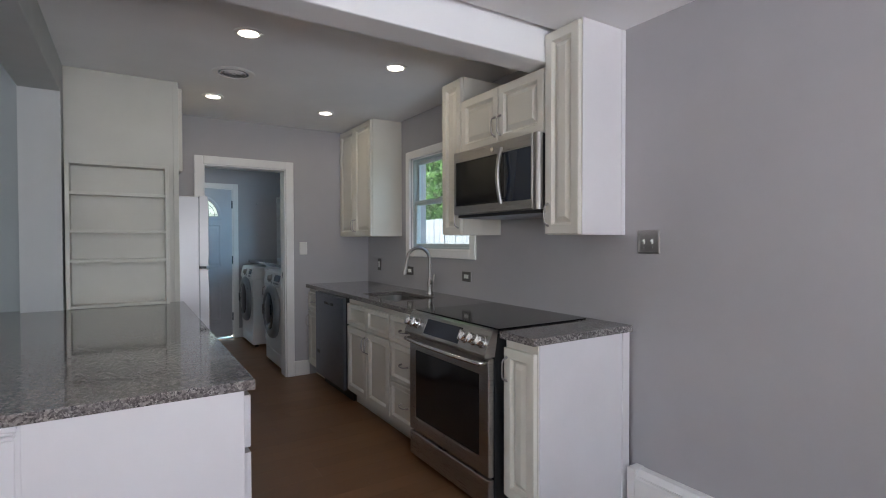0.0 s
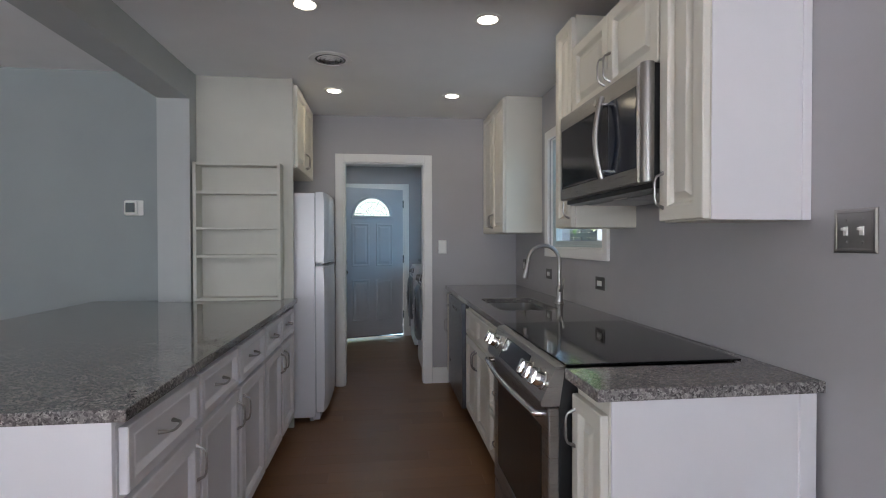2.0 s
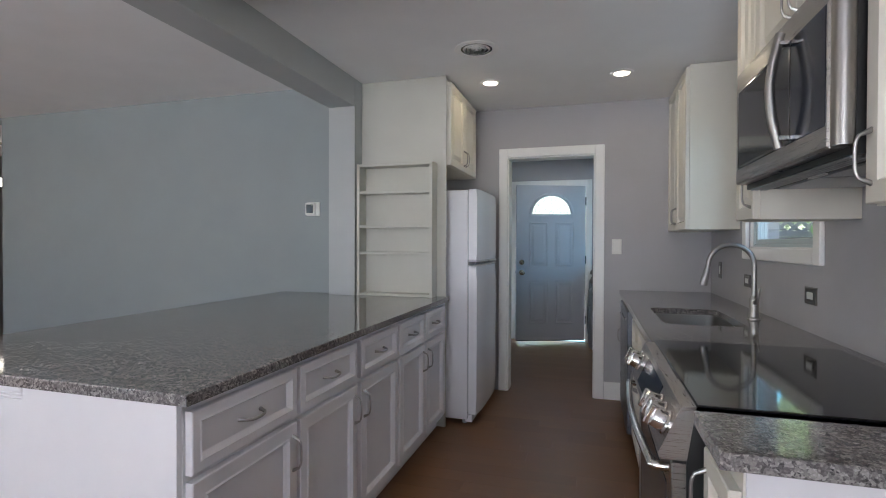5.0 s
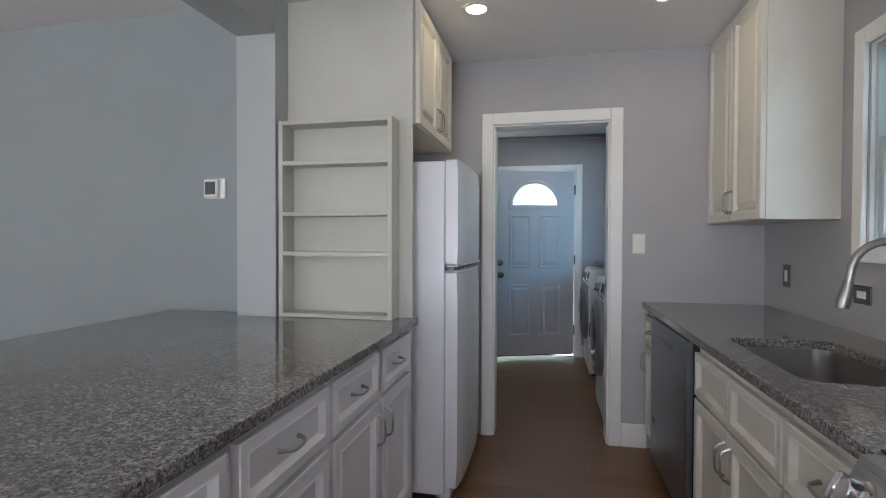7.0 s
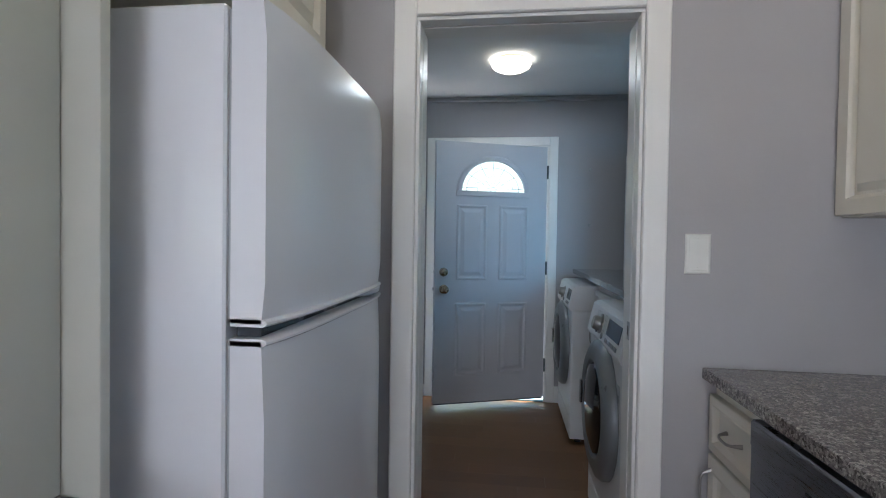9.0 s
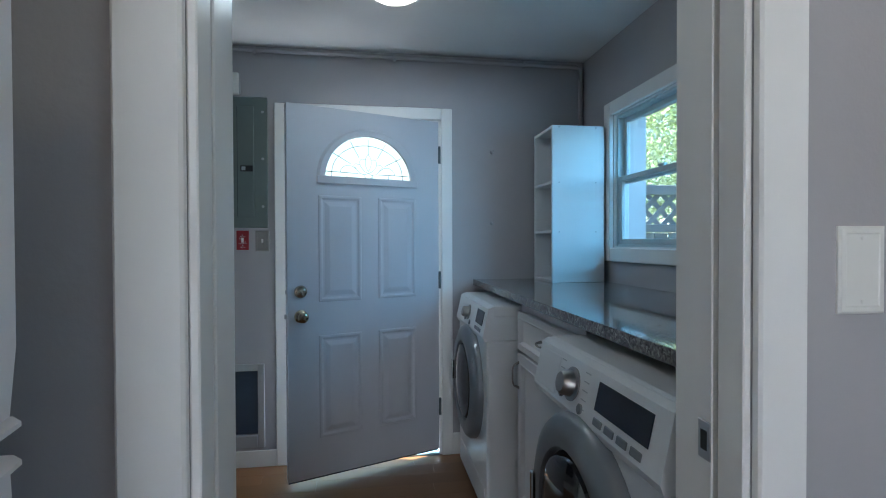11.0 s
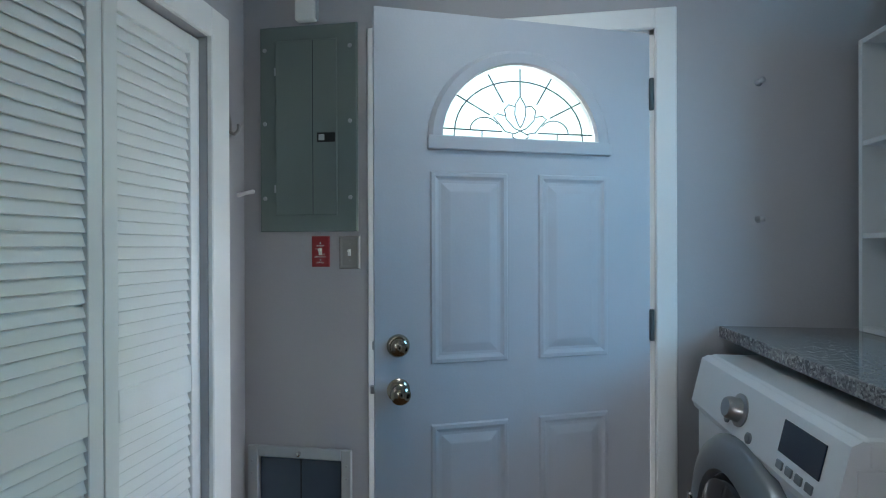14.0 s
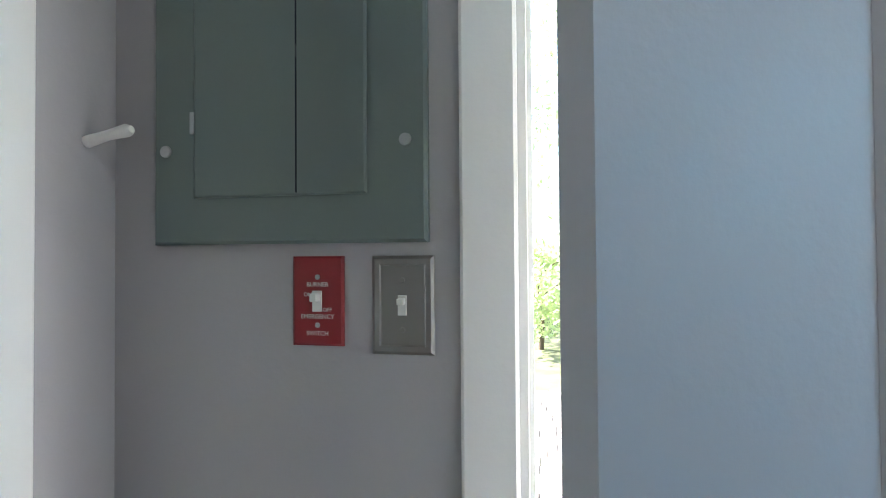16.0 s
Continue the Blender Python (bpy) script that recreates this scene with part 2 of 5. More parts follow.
def leaf_mat(name, dark, light):
    m, t, n, b = nodes_of(name)
    gi = t.nodes.new("ShaderNodeNewGeometry")
    t.links.new(ramp_node(t, gi.outputs["Random Per Island"], [(0, dark), (0.55, tuple((a + c) / 2 for a, c in zip(dark, light))), (1, light)]), b.inputs["Base Color"])
    b.inputs["Roughness"].default_value = 0.55
    b.inputs["Subsurface Weight"].default_value = 0.0
    tr = n.new("ShaderNodeBsdfTranslucent")
    tr.inputs["Color"].default_value = (*[min(1, c * 2.6) for c in light], 1)
    mx = n.new("ShaderNodeMixShader")
    mx.inputs[0].default_value = 0.55
    t.links.new(b.outputs[0], mx.inputs[1])
    t.links.new(tr.outputs[0], mx.inputs[2])
    t.links.new(mx.outputs[0], n["Material Output"].inputs["Surface"])
    return m


leaf_green = leaf_mat("leaf_green", (0.07, 0.11, 0.06), (0.25, 0.30, 0.17))
pine_green = leaf_mat("needle_green", (0.02, 0.05, 0.02), (0.06, 0.12, 0.04))

# ---- mesh helpers ----
def thing(name, m=None, label="", category="", group="", kind=""):
    ob = new(name)
    ob.empty_display_size = 0.1
    if m is not None:
        ob.matrix_world = m
    return tagged(ob, label, category, group, kind)


def part(name, bm, material, parent=None, label="", smooth=False):
    me = bpy.data.meshes.new(name)
    bm.normal_update()
    bm.to_mesh(me)
    bm.free()
    me.materials.append(material)
    if smooth:
        me.polygons.foreach_set("use_smooth", [True] * len(me.polygons))
        me.set_sharp_from_angle(angle=radians(38))
    ob = new(name, me)
    if parent is not None:
        ob.parent = parent
    if label:
        ob["label"] = label
    return ob


def add_box(bm, x0, x1, y0, y1, z0, z1, bevel=0.0, seg=1):
    vs = [bm.verts.new(p) for p in ((x0, y0, z0), (x1, y0, z0), (x1, y1, z0), (x0, y1, z0), (x0, y0, z1), (x1, y0, z1), (x1, y1, z1), (x0, y1, z1))]
    fs = [bm.faces.new([vs[i] for i in q]) for q in ((0, 3, 2, 1), (4, 5, 6, 7), (0, 1, 5, 4), (1, 2, 6, 5), (2, 3, 7, 6), (3, 0, 4, 7))]
    if bevel:
        es = list({e for f in fs for e in f.edges})
        bmesh.ops.bevel(bm, geom=es, offset=bevel, segments=seg, affect="EDGES", profile=0.5)
    return bm


def box(x0, x1, y0, y1, z0, z1, bevel=0.0, seg=1):
    return add_box(bmesh.new(), min(x0, x1), max(x0, x1), min(y0, y1), max(y0, y1), min(z0, z1), max(z0, z1), bevel, seg)


def boxes(*lists, bevel=0.0):
    bm = bmesh.new()
    for b in lists:
        add_box(bm, *b[:6], b[6] if len(b) > 6 else bevel)
    return bm


def rings(x0, x1, z0, z1, steps, y_back, bm=None):
    """A slab whose front (towards -y) steps in ring by ring: steps are (inset, y). Raised and recessed panels."""
    bm = bm or bmesh.new()
    loops = []
    for inset, y in [(0, y_back)] + list(steps):
        a, b, c, d = x0 + inset, x1 - inset, z0 + inset, z1 - inset
        loops.append([bm.verts.new(p) for p in ((a, y, c), (b, y, c), (b, y, d), (a, y, d))])
    for l0, l1 in zip(loops, loops[1:]):
        for k in range(4):
            bm.faces.new((l0[k], l0[(k + 1) % 4], l1[(k + 1) % 4], l1[k]))
    bm.faces.new(loops[-1])
    bm.faces.new(loops[0][::-1])
    return bm


def add_tube(bm, pts, r, seg=8, caps=True):
    pts = [Vector(p) for p in pts]
    loops = []
    ref = Vector((0, 0, 1))
    for i, p in enumerate(pts):
        d = (pts[min(i + 1, len(pts) - 1)] - pts[max(i - 1, 0)]).normalized()
        if abs(d.dot(ref)) > 0.95:
            ref = Vector((1, 0, 0)) if abs(d.x) < 0.9 else Vector((0, 1, 0))
        a = d.cross(ref).normalized()
        b = d.cross(a).normalized()
        rad = r[i] if isinstance(r, (list, tuple)) else r
        loops.append([bm.verts.new(p + (a * math.cos(2 * math.pi * k / seg) + b * math.sin(2 * math.pi * k / seg)) * rad) for k in range(seg)])
        ref = -b if abs(b.dot(ref)) > 0.2 else ref
    for l0, l1 in zip(loops, loops[1:]):
        for k in range(seg):
            bm.faces.new((l0[k], l0[(k + 1) % seg], l1[(k + 1) % seg], l1[k]))
    if caps:
        bm.faces.new(loops[0][::-1])
        bm.faces.new(loops[-1])
    bmesh.ops.recalc_face_normals(bm, faces=bm.faces)
    return bm


def tube(pts, r, seg=8):
    return add_tube(bmesh.new(), pts, r, seg)


def lathe(profile, m=None, seg=28):
    """Turns (radius, height) steps round z; m moves the result."""
    bm = bmesh.new()
    loops = []
    for r, h in profile:
        loops.append([bm.verts.new((max(r, 1e-4) * math.cos(2 * math.pi * k / seg), max(r, 1e-4) * math.sin(2 * math.pi * k / seg), h)) for k in range(seg)])
    for l0, l1 in zip(loops, loops[1:]):
        for k in range(seg):
            bm.faces.new((l0[k], l0[(k + 1) % seg], l1[(k + 1) % seg], l1[k]))
    bm.faces.new(loops[0][::-1])
    bm.faces.new(loops[-1])
    bmesh.ops.recalc_face_normals(bm, faces=bm.faces)
    if m is not None:
        bmesh.ops.transform(bm, matrix=m, verts=bm.verts)
    return bm


def joined(*bms):
    out = bmesh.new()
    for b in bms:
        me = bpy.data.meshes.new("joining")
        b.to_mesh(me)
        b.free()
        out.from_mesh(me)
        bpy.data.meshes.remove(me)
    return out


FACE_OUT = pose(0, 0, 0, 90, 0, 0)      # turns a lathe's axis from +z to -y


def wall_with_holes(axis, pos0, pos1, a0, a1, z0, z1, holes):
    """A wall slab along one axis with rectangular openings (a0, a1, z0, z1), as butted blocks."""
    bm = bmesh.new()
    cuts = sorted({a0, a1, *[h[0] for h in holes], *[h[1] for h in holes]})
    for c0, c1 in zip(cuts, cuts[1:]):
        mid = (c0 + c1) / 2
        spans = [(z0, z1)]
        for h in holes:
            if h[0] < mid < h[1]:
                spans = [(s, e) for lo, hi in spans for s, e in ((lo, min(hi, h[2])), (max(lo, h[3]), hi)) if e - s > 1e-4]
        for lo, hi in spans:
            if axis == "y":
                add_box(bm, pos0, pos1, c0, c1, lo, hi)
            else:
                add_box(bm, c0, c1, pos0, pos1, lo, hi)
    bmesh.ops.remove_doubles(bm, verts=bm.verts, dist=1e-5)
    return bm


def structure(name, bm, material, label="", category=""):
    return tagged(part(name, bm, material), label, category or name.split("_")[0], "", "structure")

# ---- the large structure ----
RX, DY0, DY1, BY, LX, LRX, CZ = 3.338, 5.405, 5.555, 7.81, 0.920, 3.30, 2.452
DOOR_A, DOOR_B, DOOR_H = 1.738, 2.465, 2.03
XD_A, XD_B, XD_H = 1.47, 2.381, 2.05
KW = (3.51, 4.45, 1.265, 2.07)       # kitchen window opening: y0, y1, z0, z1
LW = (6.575, 7.415, 1.27, 2.01)       # laundry window opening

structure("floor", box(-6.2, RX + 0.15, -3.2, BY + 0.13, -0.12, -0.004), plank_wood, "dark subfloor under the red-brown wood planks", "floor")
structure("wall_east_kitchen", wall_with_holes("y", RX, RX + 0.16, -3.2, DY1 - 0.05, -0.12, CZ, [KW]), wall_paint, "light grey painted kitchen wall with a window", "wall")
structure("wall_east_laundry", wall_with_holes("y", LRX, RX + 0.16, DY1 - 0.05, BY + 0.13, -0.12, CZ, [LW]), wall_paint, "blue-grey laundry wall with a window", "wall")
structure("wall_divider", wall_with_holes("x", DY0, DY1, 0.822, RX - 0.002, -0.01, CZ, [(DOOR_A, DOOR_B, -0.02, DOOR_H)]), wall_paint, "light grey wall with the laundry doorway", "wall")
structure("wall_north", wall_with_holes("x", BY, BY + 0.13, LX - 0.1, LRX - 0.002, -0.12, CZ, [(XD_A, XD_B, -0.13, XD_H), (0.975, 1.303, 0.185, 0.565)]), wall_paint,
          "grey laundry wall with the outside door", "wall")
structure("wall_closet", wall_with_holes("y", LX - 0.1, LX, DY1, BY, -0.01, CZ, [(6.02, 7.585, -0.02, 2.03)]), wall_paint, "grey laundry wall round the closet doors", "wall")
wr = structure("wall_return", box(LX, 1.677, DY1 + 0.001, 5.84, -0.01, CZ - 0.009, 0.003), wall_paint, "grey wall corner beside the doorway with a hairline crack", "wall")
crk = random.Random(6)
part("crack", tube([(1.6772, 5.575 + 0.265 * k / 14, 1.375 - 0.02 * k / 14 + crk.uniform(-0.003, 0.003)) for k in range(15)], [0.0006 + 0.0011 * crk.random() for k in range(15)], 5), glaze_dark, wr, "dark hairline crack")
structure("closet_back", boxes((0.18, 0.24, DY1, BY, 0, CZ), (0.24, LX - 0.1, DY1, DY1 + 0.05, 0, CZ), (0.24, LX - 0.1, BY - 0.05, BY, 0, CZ)), wall_paint, "plain walls inside the closet", "wall")
structure("wall_stub", box(0.617, 0.822, 4.30, DY1, -0.01, CZ), lit_wall_paint, "grey wall end beside the peninsula", "wall")
structure("wall_living", box(-2.88, 0.617, 4.40, 4.54, -0.01, CZ), living_paint, "long blue-grey living room wall", "wall")
structure("wall_far_room", wall_with_holes("x", 5.9, 6.02, -6.2, 0.617, -0.01, CZ, [(-6.1, -5.42, 1.62, 1.93)]), wall_paint, "dim far room wall with a small window", "wall")
structure("wall_far_side", box(-2.97, -2.85, 4.54, 5.9, -0.01, CZ), wall_paint, "plain wall of the far room", "wall")
# added out of view, to block living room light from the far room
structure("wall_far_front", wall_with_holes("x", 4.40, 4.54, -6.2, -2.88, -0.01, CZ, [(-3.72, -2.88, -0.02, 2.43)]), living_paint, "unseen wall with an opening, added to keep the far room dark", "wall")
# unseen walls; their openings are assumed, cut for the fill lamps
structure("wall_west", wall_with_holes("y", -6.32, -6.2, -3.2, 6.52, -0.01, CZ, [(-2.0, 1.4, 0.7, 2.3)]), wall_paint, "unseen living room side wall with an opening for a fill lamp", "wall")
structure("wall_south", wall_with_holes("x", -2.6, -2.46, -6.2, RX, -0.01, CZ, [(0.3, 2.7, 0.55, 2.3), (-4.6, -2.2, 0.7, 2.15)]), wall_paint, "unseen wall with assumed large windows behind the walk", "wall")
structure("ceiling", boxes((-6.32, RX + 0.16, 2.334, DY1 - 0.03, CZ, CZ + 0.12), (-6.32, RX + 0.16, -3.2, 2.334, 2.42, CZ + 0.12), (0.18, RX + 0.16, DY1 - 0.03, BY + 0.13, CZ - 0.008, CZ + 0.12), (-6.32, 0.18, DY1 - 0.03, 6.52, CZ, CZ + 0.12)),
          ceiling_paint, "flat white painted ceiling", "ceiling")
structure("beam_along", box(0.617, 0.822, 2.388, 4.30, 2.256, CZ + 0.002, 0.004), lit_wall_paint, "grey painted ceiling beam over the peninsula", "beam")
structure("beam_across", box(0.822, RX - 0.002, 2.388, 2.56, 2.266, CZ + 0.002, 0.004), ceiling_paint, "white painted ceiling beam over the cooking range", "beam")


def casing(name, axis, pos, out, a0, a1, z0, z1, w, t, label, bottom=False):
    """Window or door casing: boards round an opening, proud of the wall by t."""
    bm = bmesh.new()
    p0, p1 = (pos, pos + out * t) if out > 0 else (pos - t, pos)
    spans = [(a0 - w, a0, z0 - (w if bottom else 0), z1 + w), (a1, a1 + w, z0 - (w if bottom else 0), z1 + w), (a0, a1, z1, z1 + w)]
    if bottom:
        spans.append((a0, a1, z0 - w, z0))
    for s0, s1, lo, hi in spans:
        if axis == "y":
            add_box(bm, p0, p1, s0, s1, lo, hi, 0.004)
        else:
            add_box(bm, s0, s1, p0, p1, lo, hi, 0.004)
    return structure(name, bm, trim_paint, label, "trim")


casing("door_trim_kitchen", "x", DY0, -1, DOOR_A, DOOR_B, 0, DOOR_H, 0.075, 0.018, "white painted door casing, kitchen side")
# jamb lining with a pocket slot and stops
jb = bmesh.new()
for x0, x1 in ((DOOR_A, DOOR_A + 0.012), (DOOR_B - 0.012, DOOR_B)):
    add_box(jb, x0, x1, DY0 - 0.002, DY0 + 0.05, 0, DOOR_H - 0.012, 0.002)
    add_box(jb, x0, x1, DY0 + 0.062, DY1 + 0.002, 0, DOOR_H - 0.012, 0.002)
add_box(jb, DOOR_A, DOOR_B, DY0 - 0.002, DY0 + 0.05, DOOR_H - 0.012, DOOR_H, 0.002)
add_box(jb, DOOR_A, DOOR_B, DY0 + 0.062, DY1 + 0.002, DOOR_H - 0.012, DOOR_H, 0.002)
structure("door_jamb", jb, trim_paint, "white painted jamb with a pocket door slot", "trim")
pd = thing("pocket_door", None, "white pocket door slid into its wall slot", "door")
part("edge", box(DOOR_A - 0.3, DOOR_A + 0.004, DY0 + 0.052, DY0 + 0.06, 0.01, DOOR_H - 0.005), trim_paint, pd)
part("edge_pull", box(DOOR_A + 0.004, DOOR_A + 0.0075, DY0 + 0.018, DY0 + 0.05, 0.985, 1.045, 0.002), zinc, pd, "dull metal edge pull")
sp = thing("strike_plate", None, "dull metal strike plate on the door jamb", "plate")
part("plate", box(DOOR_B - 0.0145, DOOR_B - 0.012, DY0 + 0.062, DY0 + 0.09, 0.97, 1.03, 0.001), zinc, sp)
# Solid black block; the hole's shade is put in as colour.
part("latch_hole_block", box(DOOR_B - 0.0152, DOOR_B - 0.0144, DY0 + 0.069, DY0 + 0.083, 0.985, 1.015), black_plastic, sp, "black block standing in for the shaded latch hole")
casing("door_trim_outside", "x", BY, -1, XD_A, XD_B, 0, XD_H, 0.067, 0.018, "white painted casing of the outside door")
structure("outside_door_jamb", boxes((XD_A, XD_A + 0.010, BY - 0.002, BY + 0.13, -0.01, XD_H), (XD_B - 0.015, XD_B, BY - 0.002, BY + 0.13, -0.01, XD_H),
                                     (XD_A, XD_B, BY - 0.002, BY + 0.13, XD_H - 0.015, XD_H), (XD_A + 0.010, XD_A + 0.016, BY + 0.055, BY + 0.09, -0.01, XD_H - 0.015))
          , trim_paint, "white painted jamb of the outside door", "trim")
structure("door_threshold", box(XD_A + 0.0155, XD_B - 0.0155, BY - 0.01, BY + 0.16, -0.02, 0.012, 0.003), sill_glow_tint, "metal threshold tinted with the blue daylight under the door", "trim")
casing("window_trim_kitchen", "y", RX, -1, *KW, 0.068, 0.02, "white painted kitchen window casing", True)
casing("window_trim_laundry", "y", LRX, -1, *LW, 0.074, 0.022, "white painted laundry window casing", True)
casing("closet_trim", "y", LX, 1, 6.02, 7.585, 0, 2.03, 0.1, 0.02, "white painted closet casing")
structure("baseboard_kitchen", boxes((DOOR_B + 0.077, 2.69, DY0 - 0.014, DY0, 0, 0.145, 0.003)), trim_paint, "white baseboard beside the doorway", "baseboard")
structure("baseboard_laundry", boxes((LX, XD_A - 0.067, BY - 0.014, BY, 0, 0.095, 0.003), (XD_B + 0.067, 2.6, BY - 0.014, BY, 0, 0.13, 0.003), (LX, LX + 0.014, 7.69, BY - 0.015, 0, 0.13, 0.003)),
          trim_paint, "white baseboard by the outside door", "baseboard")
structure("baseboard_living", boxes((-2.84, 0.1, 4.386, 4.40, 0, 0.11, 0.003)), trim_paint, "white baseboard in the living room", "baseboard")


def sash_window(name, x, y0, y1, z0, z1, split, label):
    """Double-hung window in the east wall: frame, two sashes with panes, lock."""
    w = thing(name, None, label, "window", kind="structure")
    f = 0.02
    part("window_frame", boxes((x, x + 0.07, y0, y0 + f, z0, z1, 0.003), (x, x + 0.07, y1 - f, y1, z0, z1, 0.003), (x, x + 0.07, y0 + f, y1 - f, z1 - f, z1, 0.003),
                               (x, x + 0.07, y0 + f, y1 - f, z0, z0 + f, 0.003)), shaded_sash_paint, w)
    for nm, dx, a, b in (("lower_sash", 0.008, z0 + f, split + 0.02), ("upper_sash", 0.036, split - 0.02, z1 - f)):
        s = 0.028
        sash = part(nm, boxes((x + dx, x + dx + 0.026, y0 + f, y0 + f + s, a, b, 0.003), (x + dx, x + dx + 0.026, y1 - f - s, y1 - f, a, b, 0.003),
                              (x + dx, x + dx + 0.026, y0 + f + s, y1 - f - s, a, a + s, 0.003), (x + dx, x + dx + 0.026, y0 + f + s, y1 - f - s, b - s, b, 0.003)), shaded_sash_paint, w)
        pane = part("pane", box(x + dx + 0.011, x + dx + 0.015, y0 + f + s, y1 - f - s, a + s, b - s), clear_glass, sash)
        pane.visible_shadow = False
    part("sash_lock", box(x + 0.004, x + 0.03, (y0 + y1) / 2 - 0.025, (y0 + y1) / 2 + 0.025, split + 0.02, split + 0.034, 0.004), shaded_sash_paint, w)
    part("reveal", boxes((x - 0.015, x, y0 - 0.001, y0 + 0.006, z0, z1), (x - 0.015, x, y1 - 0.006, y1 + 0.001, z0, z1), (x - 0.015, x, y0, y1, z0 - 0.001, z0 + 0.006), (x - 0.015, x, y0, y1, z1 - 0.006, z1 + 0.001)), trim_paint, w)
    return w


sash_window("window_1", RX + 0.022, *KW, 1.675, "white double-hung kitchen window above the sink")
sash_window("window_2", LRX + 0.016, *LW, 1.645, "white double-hung laundry window with a clear view")


def plain_window(name, x0, x1, y, z0, z1, label, bars=1):
    w = thing(name, None, label, "window", kind="structure")
    part("window_frame", boxes((x0, x0 + 0.05, y, y + 0.06, z0, z1), (x1 - 0.05, x1, y, y + 0.06, z0, z1), (x0 + 0.05, x1 - 0.05, y, y + 0.06, z0, z0 + 0.05),
                               (x0 + 0.05, x1 - 0.05, y, y + 0.06, z1 - 0.05, z1), *[(x0 + (x1 - x0) * (k + 1) / (bars + 1) - 0.025, x0 + (x1 - x0) * (k + 1) / (bars + 1) + 0.025, y, y + 0.06, z0 + 0.05, z1 - 0.05) for k in range(bars)]), trim_paint, w)
    pane = part("pane", box(x0 + 0.05, x1 - 0.05, y + 0.02, y + 0.025, z0 + 0.05, z1 - 0.05), clear_glass, w)
    pane.visible_shadow = False
    return w


# the two large windows are assumed and out of view, added round fill lamps
plain_window("window_3", 0.3, 2.7, -2.56, 0.55, 2.3, "large white-framed unseen window assumed behind the walk", 2)
plain_window("window_4", -4.6, -2.2, -2.56, 0.7, 2.15, "large white-framed unseen window assumed in the living room", 2)
plain_window("window_5", -6.1, -5.42, 5.92, 1.62, 1.93, "small white-framed window of the far room", 0)

# ---- kitchen cabinets ----
RAISED = [(0, -0.020), (0.003, -0.023), (0.046, -0.023), (0.052, -0.016), (0.058, -0.005), (0.066, -0.005), (0.088, -0.0195), (0.092, -0.0195)]
FLATP = [(0, -0.020), (0.003, -0.023), (0.042, -0.023), (0.047, -0.0255), (0.056, -0.016), (0.060, -0.007), (0.064, -0.007)]
DRAWER = [(0, -0.020), (0.003, -0.023), (0.026, -0.023), (0.030, -0.025), (0.038, -0.013), (0.042, -0.008)]


def bow_pull(parent, x, y, z, length, upright=True, mat=None):
    """An arched bar pull with small feet, at the face y."""
    bm = bmesh.new()
    pts = []
    for k in range(11):
        a = -1 + 2 * k / 10
        d = 0.032 * math.sqrt(max(0, 1 - a ** 4))
        off = a * length / 2
        pts.append((x, y - d, z + off) if upright else (x + off, y - d, z - 0.006 * (1 - a * a)))
    add_tube(bm, pts, [0.0068 if k in (0, 10) else 0.0040 for k in range(11)], 8)
    return part("handle", bm, mat or nickel, parent, "brushed nickel bow handle", smooth=True)


def front(parent, name, x0, x1, z0, z1, y, steps, paint, handle=None):
    """A cabinet door or drawer front with its handle; y is the carcass face."""
    d = part(name, rings(x0, x1, z0, z1, [(i, y + s) for i, s in steps], y - 0.001), paint, parent)
    if handle == "drawer":
        bow_pull(d, (x0 + x1) / 2, y - 0.012, (z0 + z1) / 2, 0.1, False)
    elif handle:
        side, vert = handle
        hx = x1 - 0.024 if side == "R" else x0 + 0.024
        hz = z1 - 0.10 if vert == "T" else z0 + 0.10
        bow_pull(d, hx, y - 0.021, hz, 0.115)
    return d


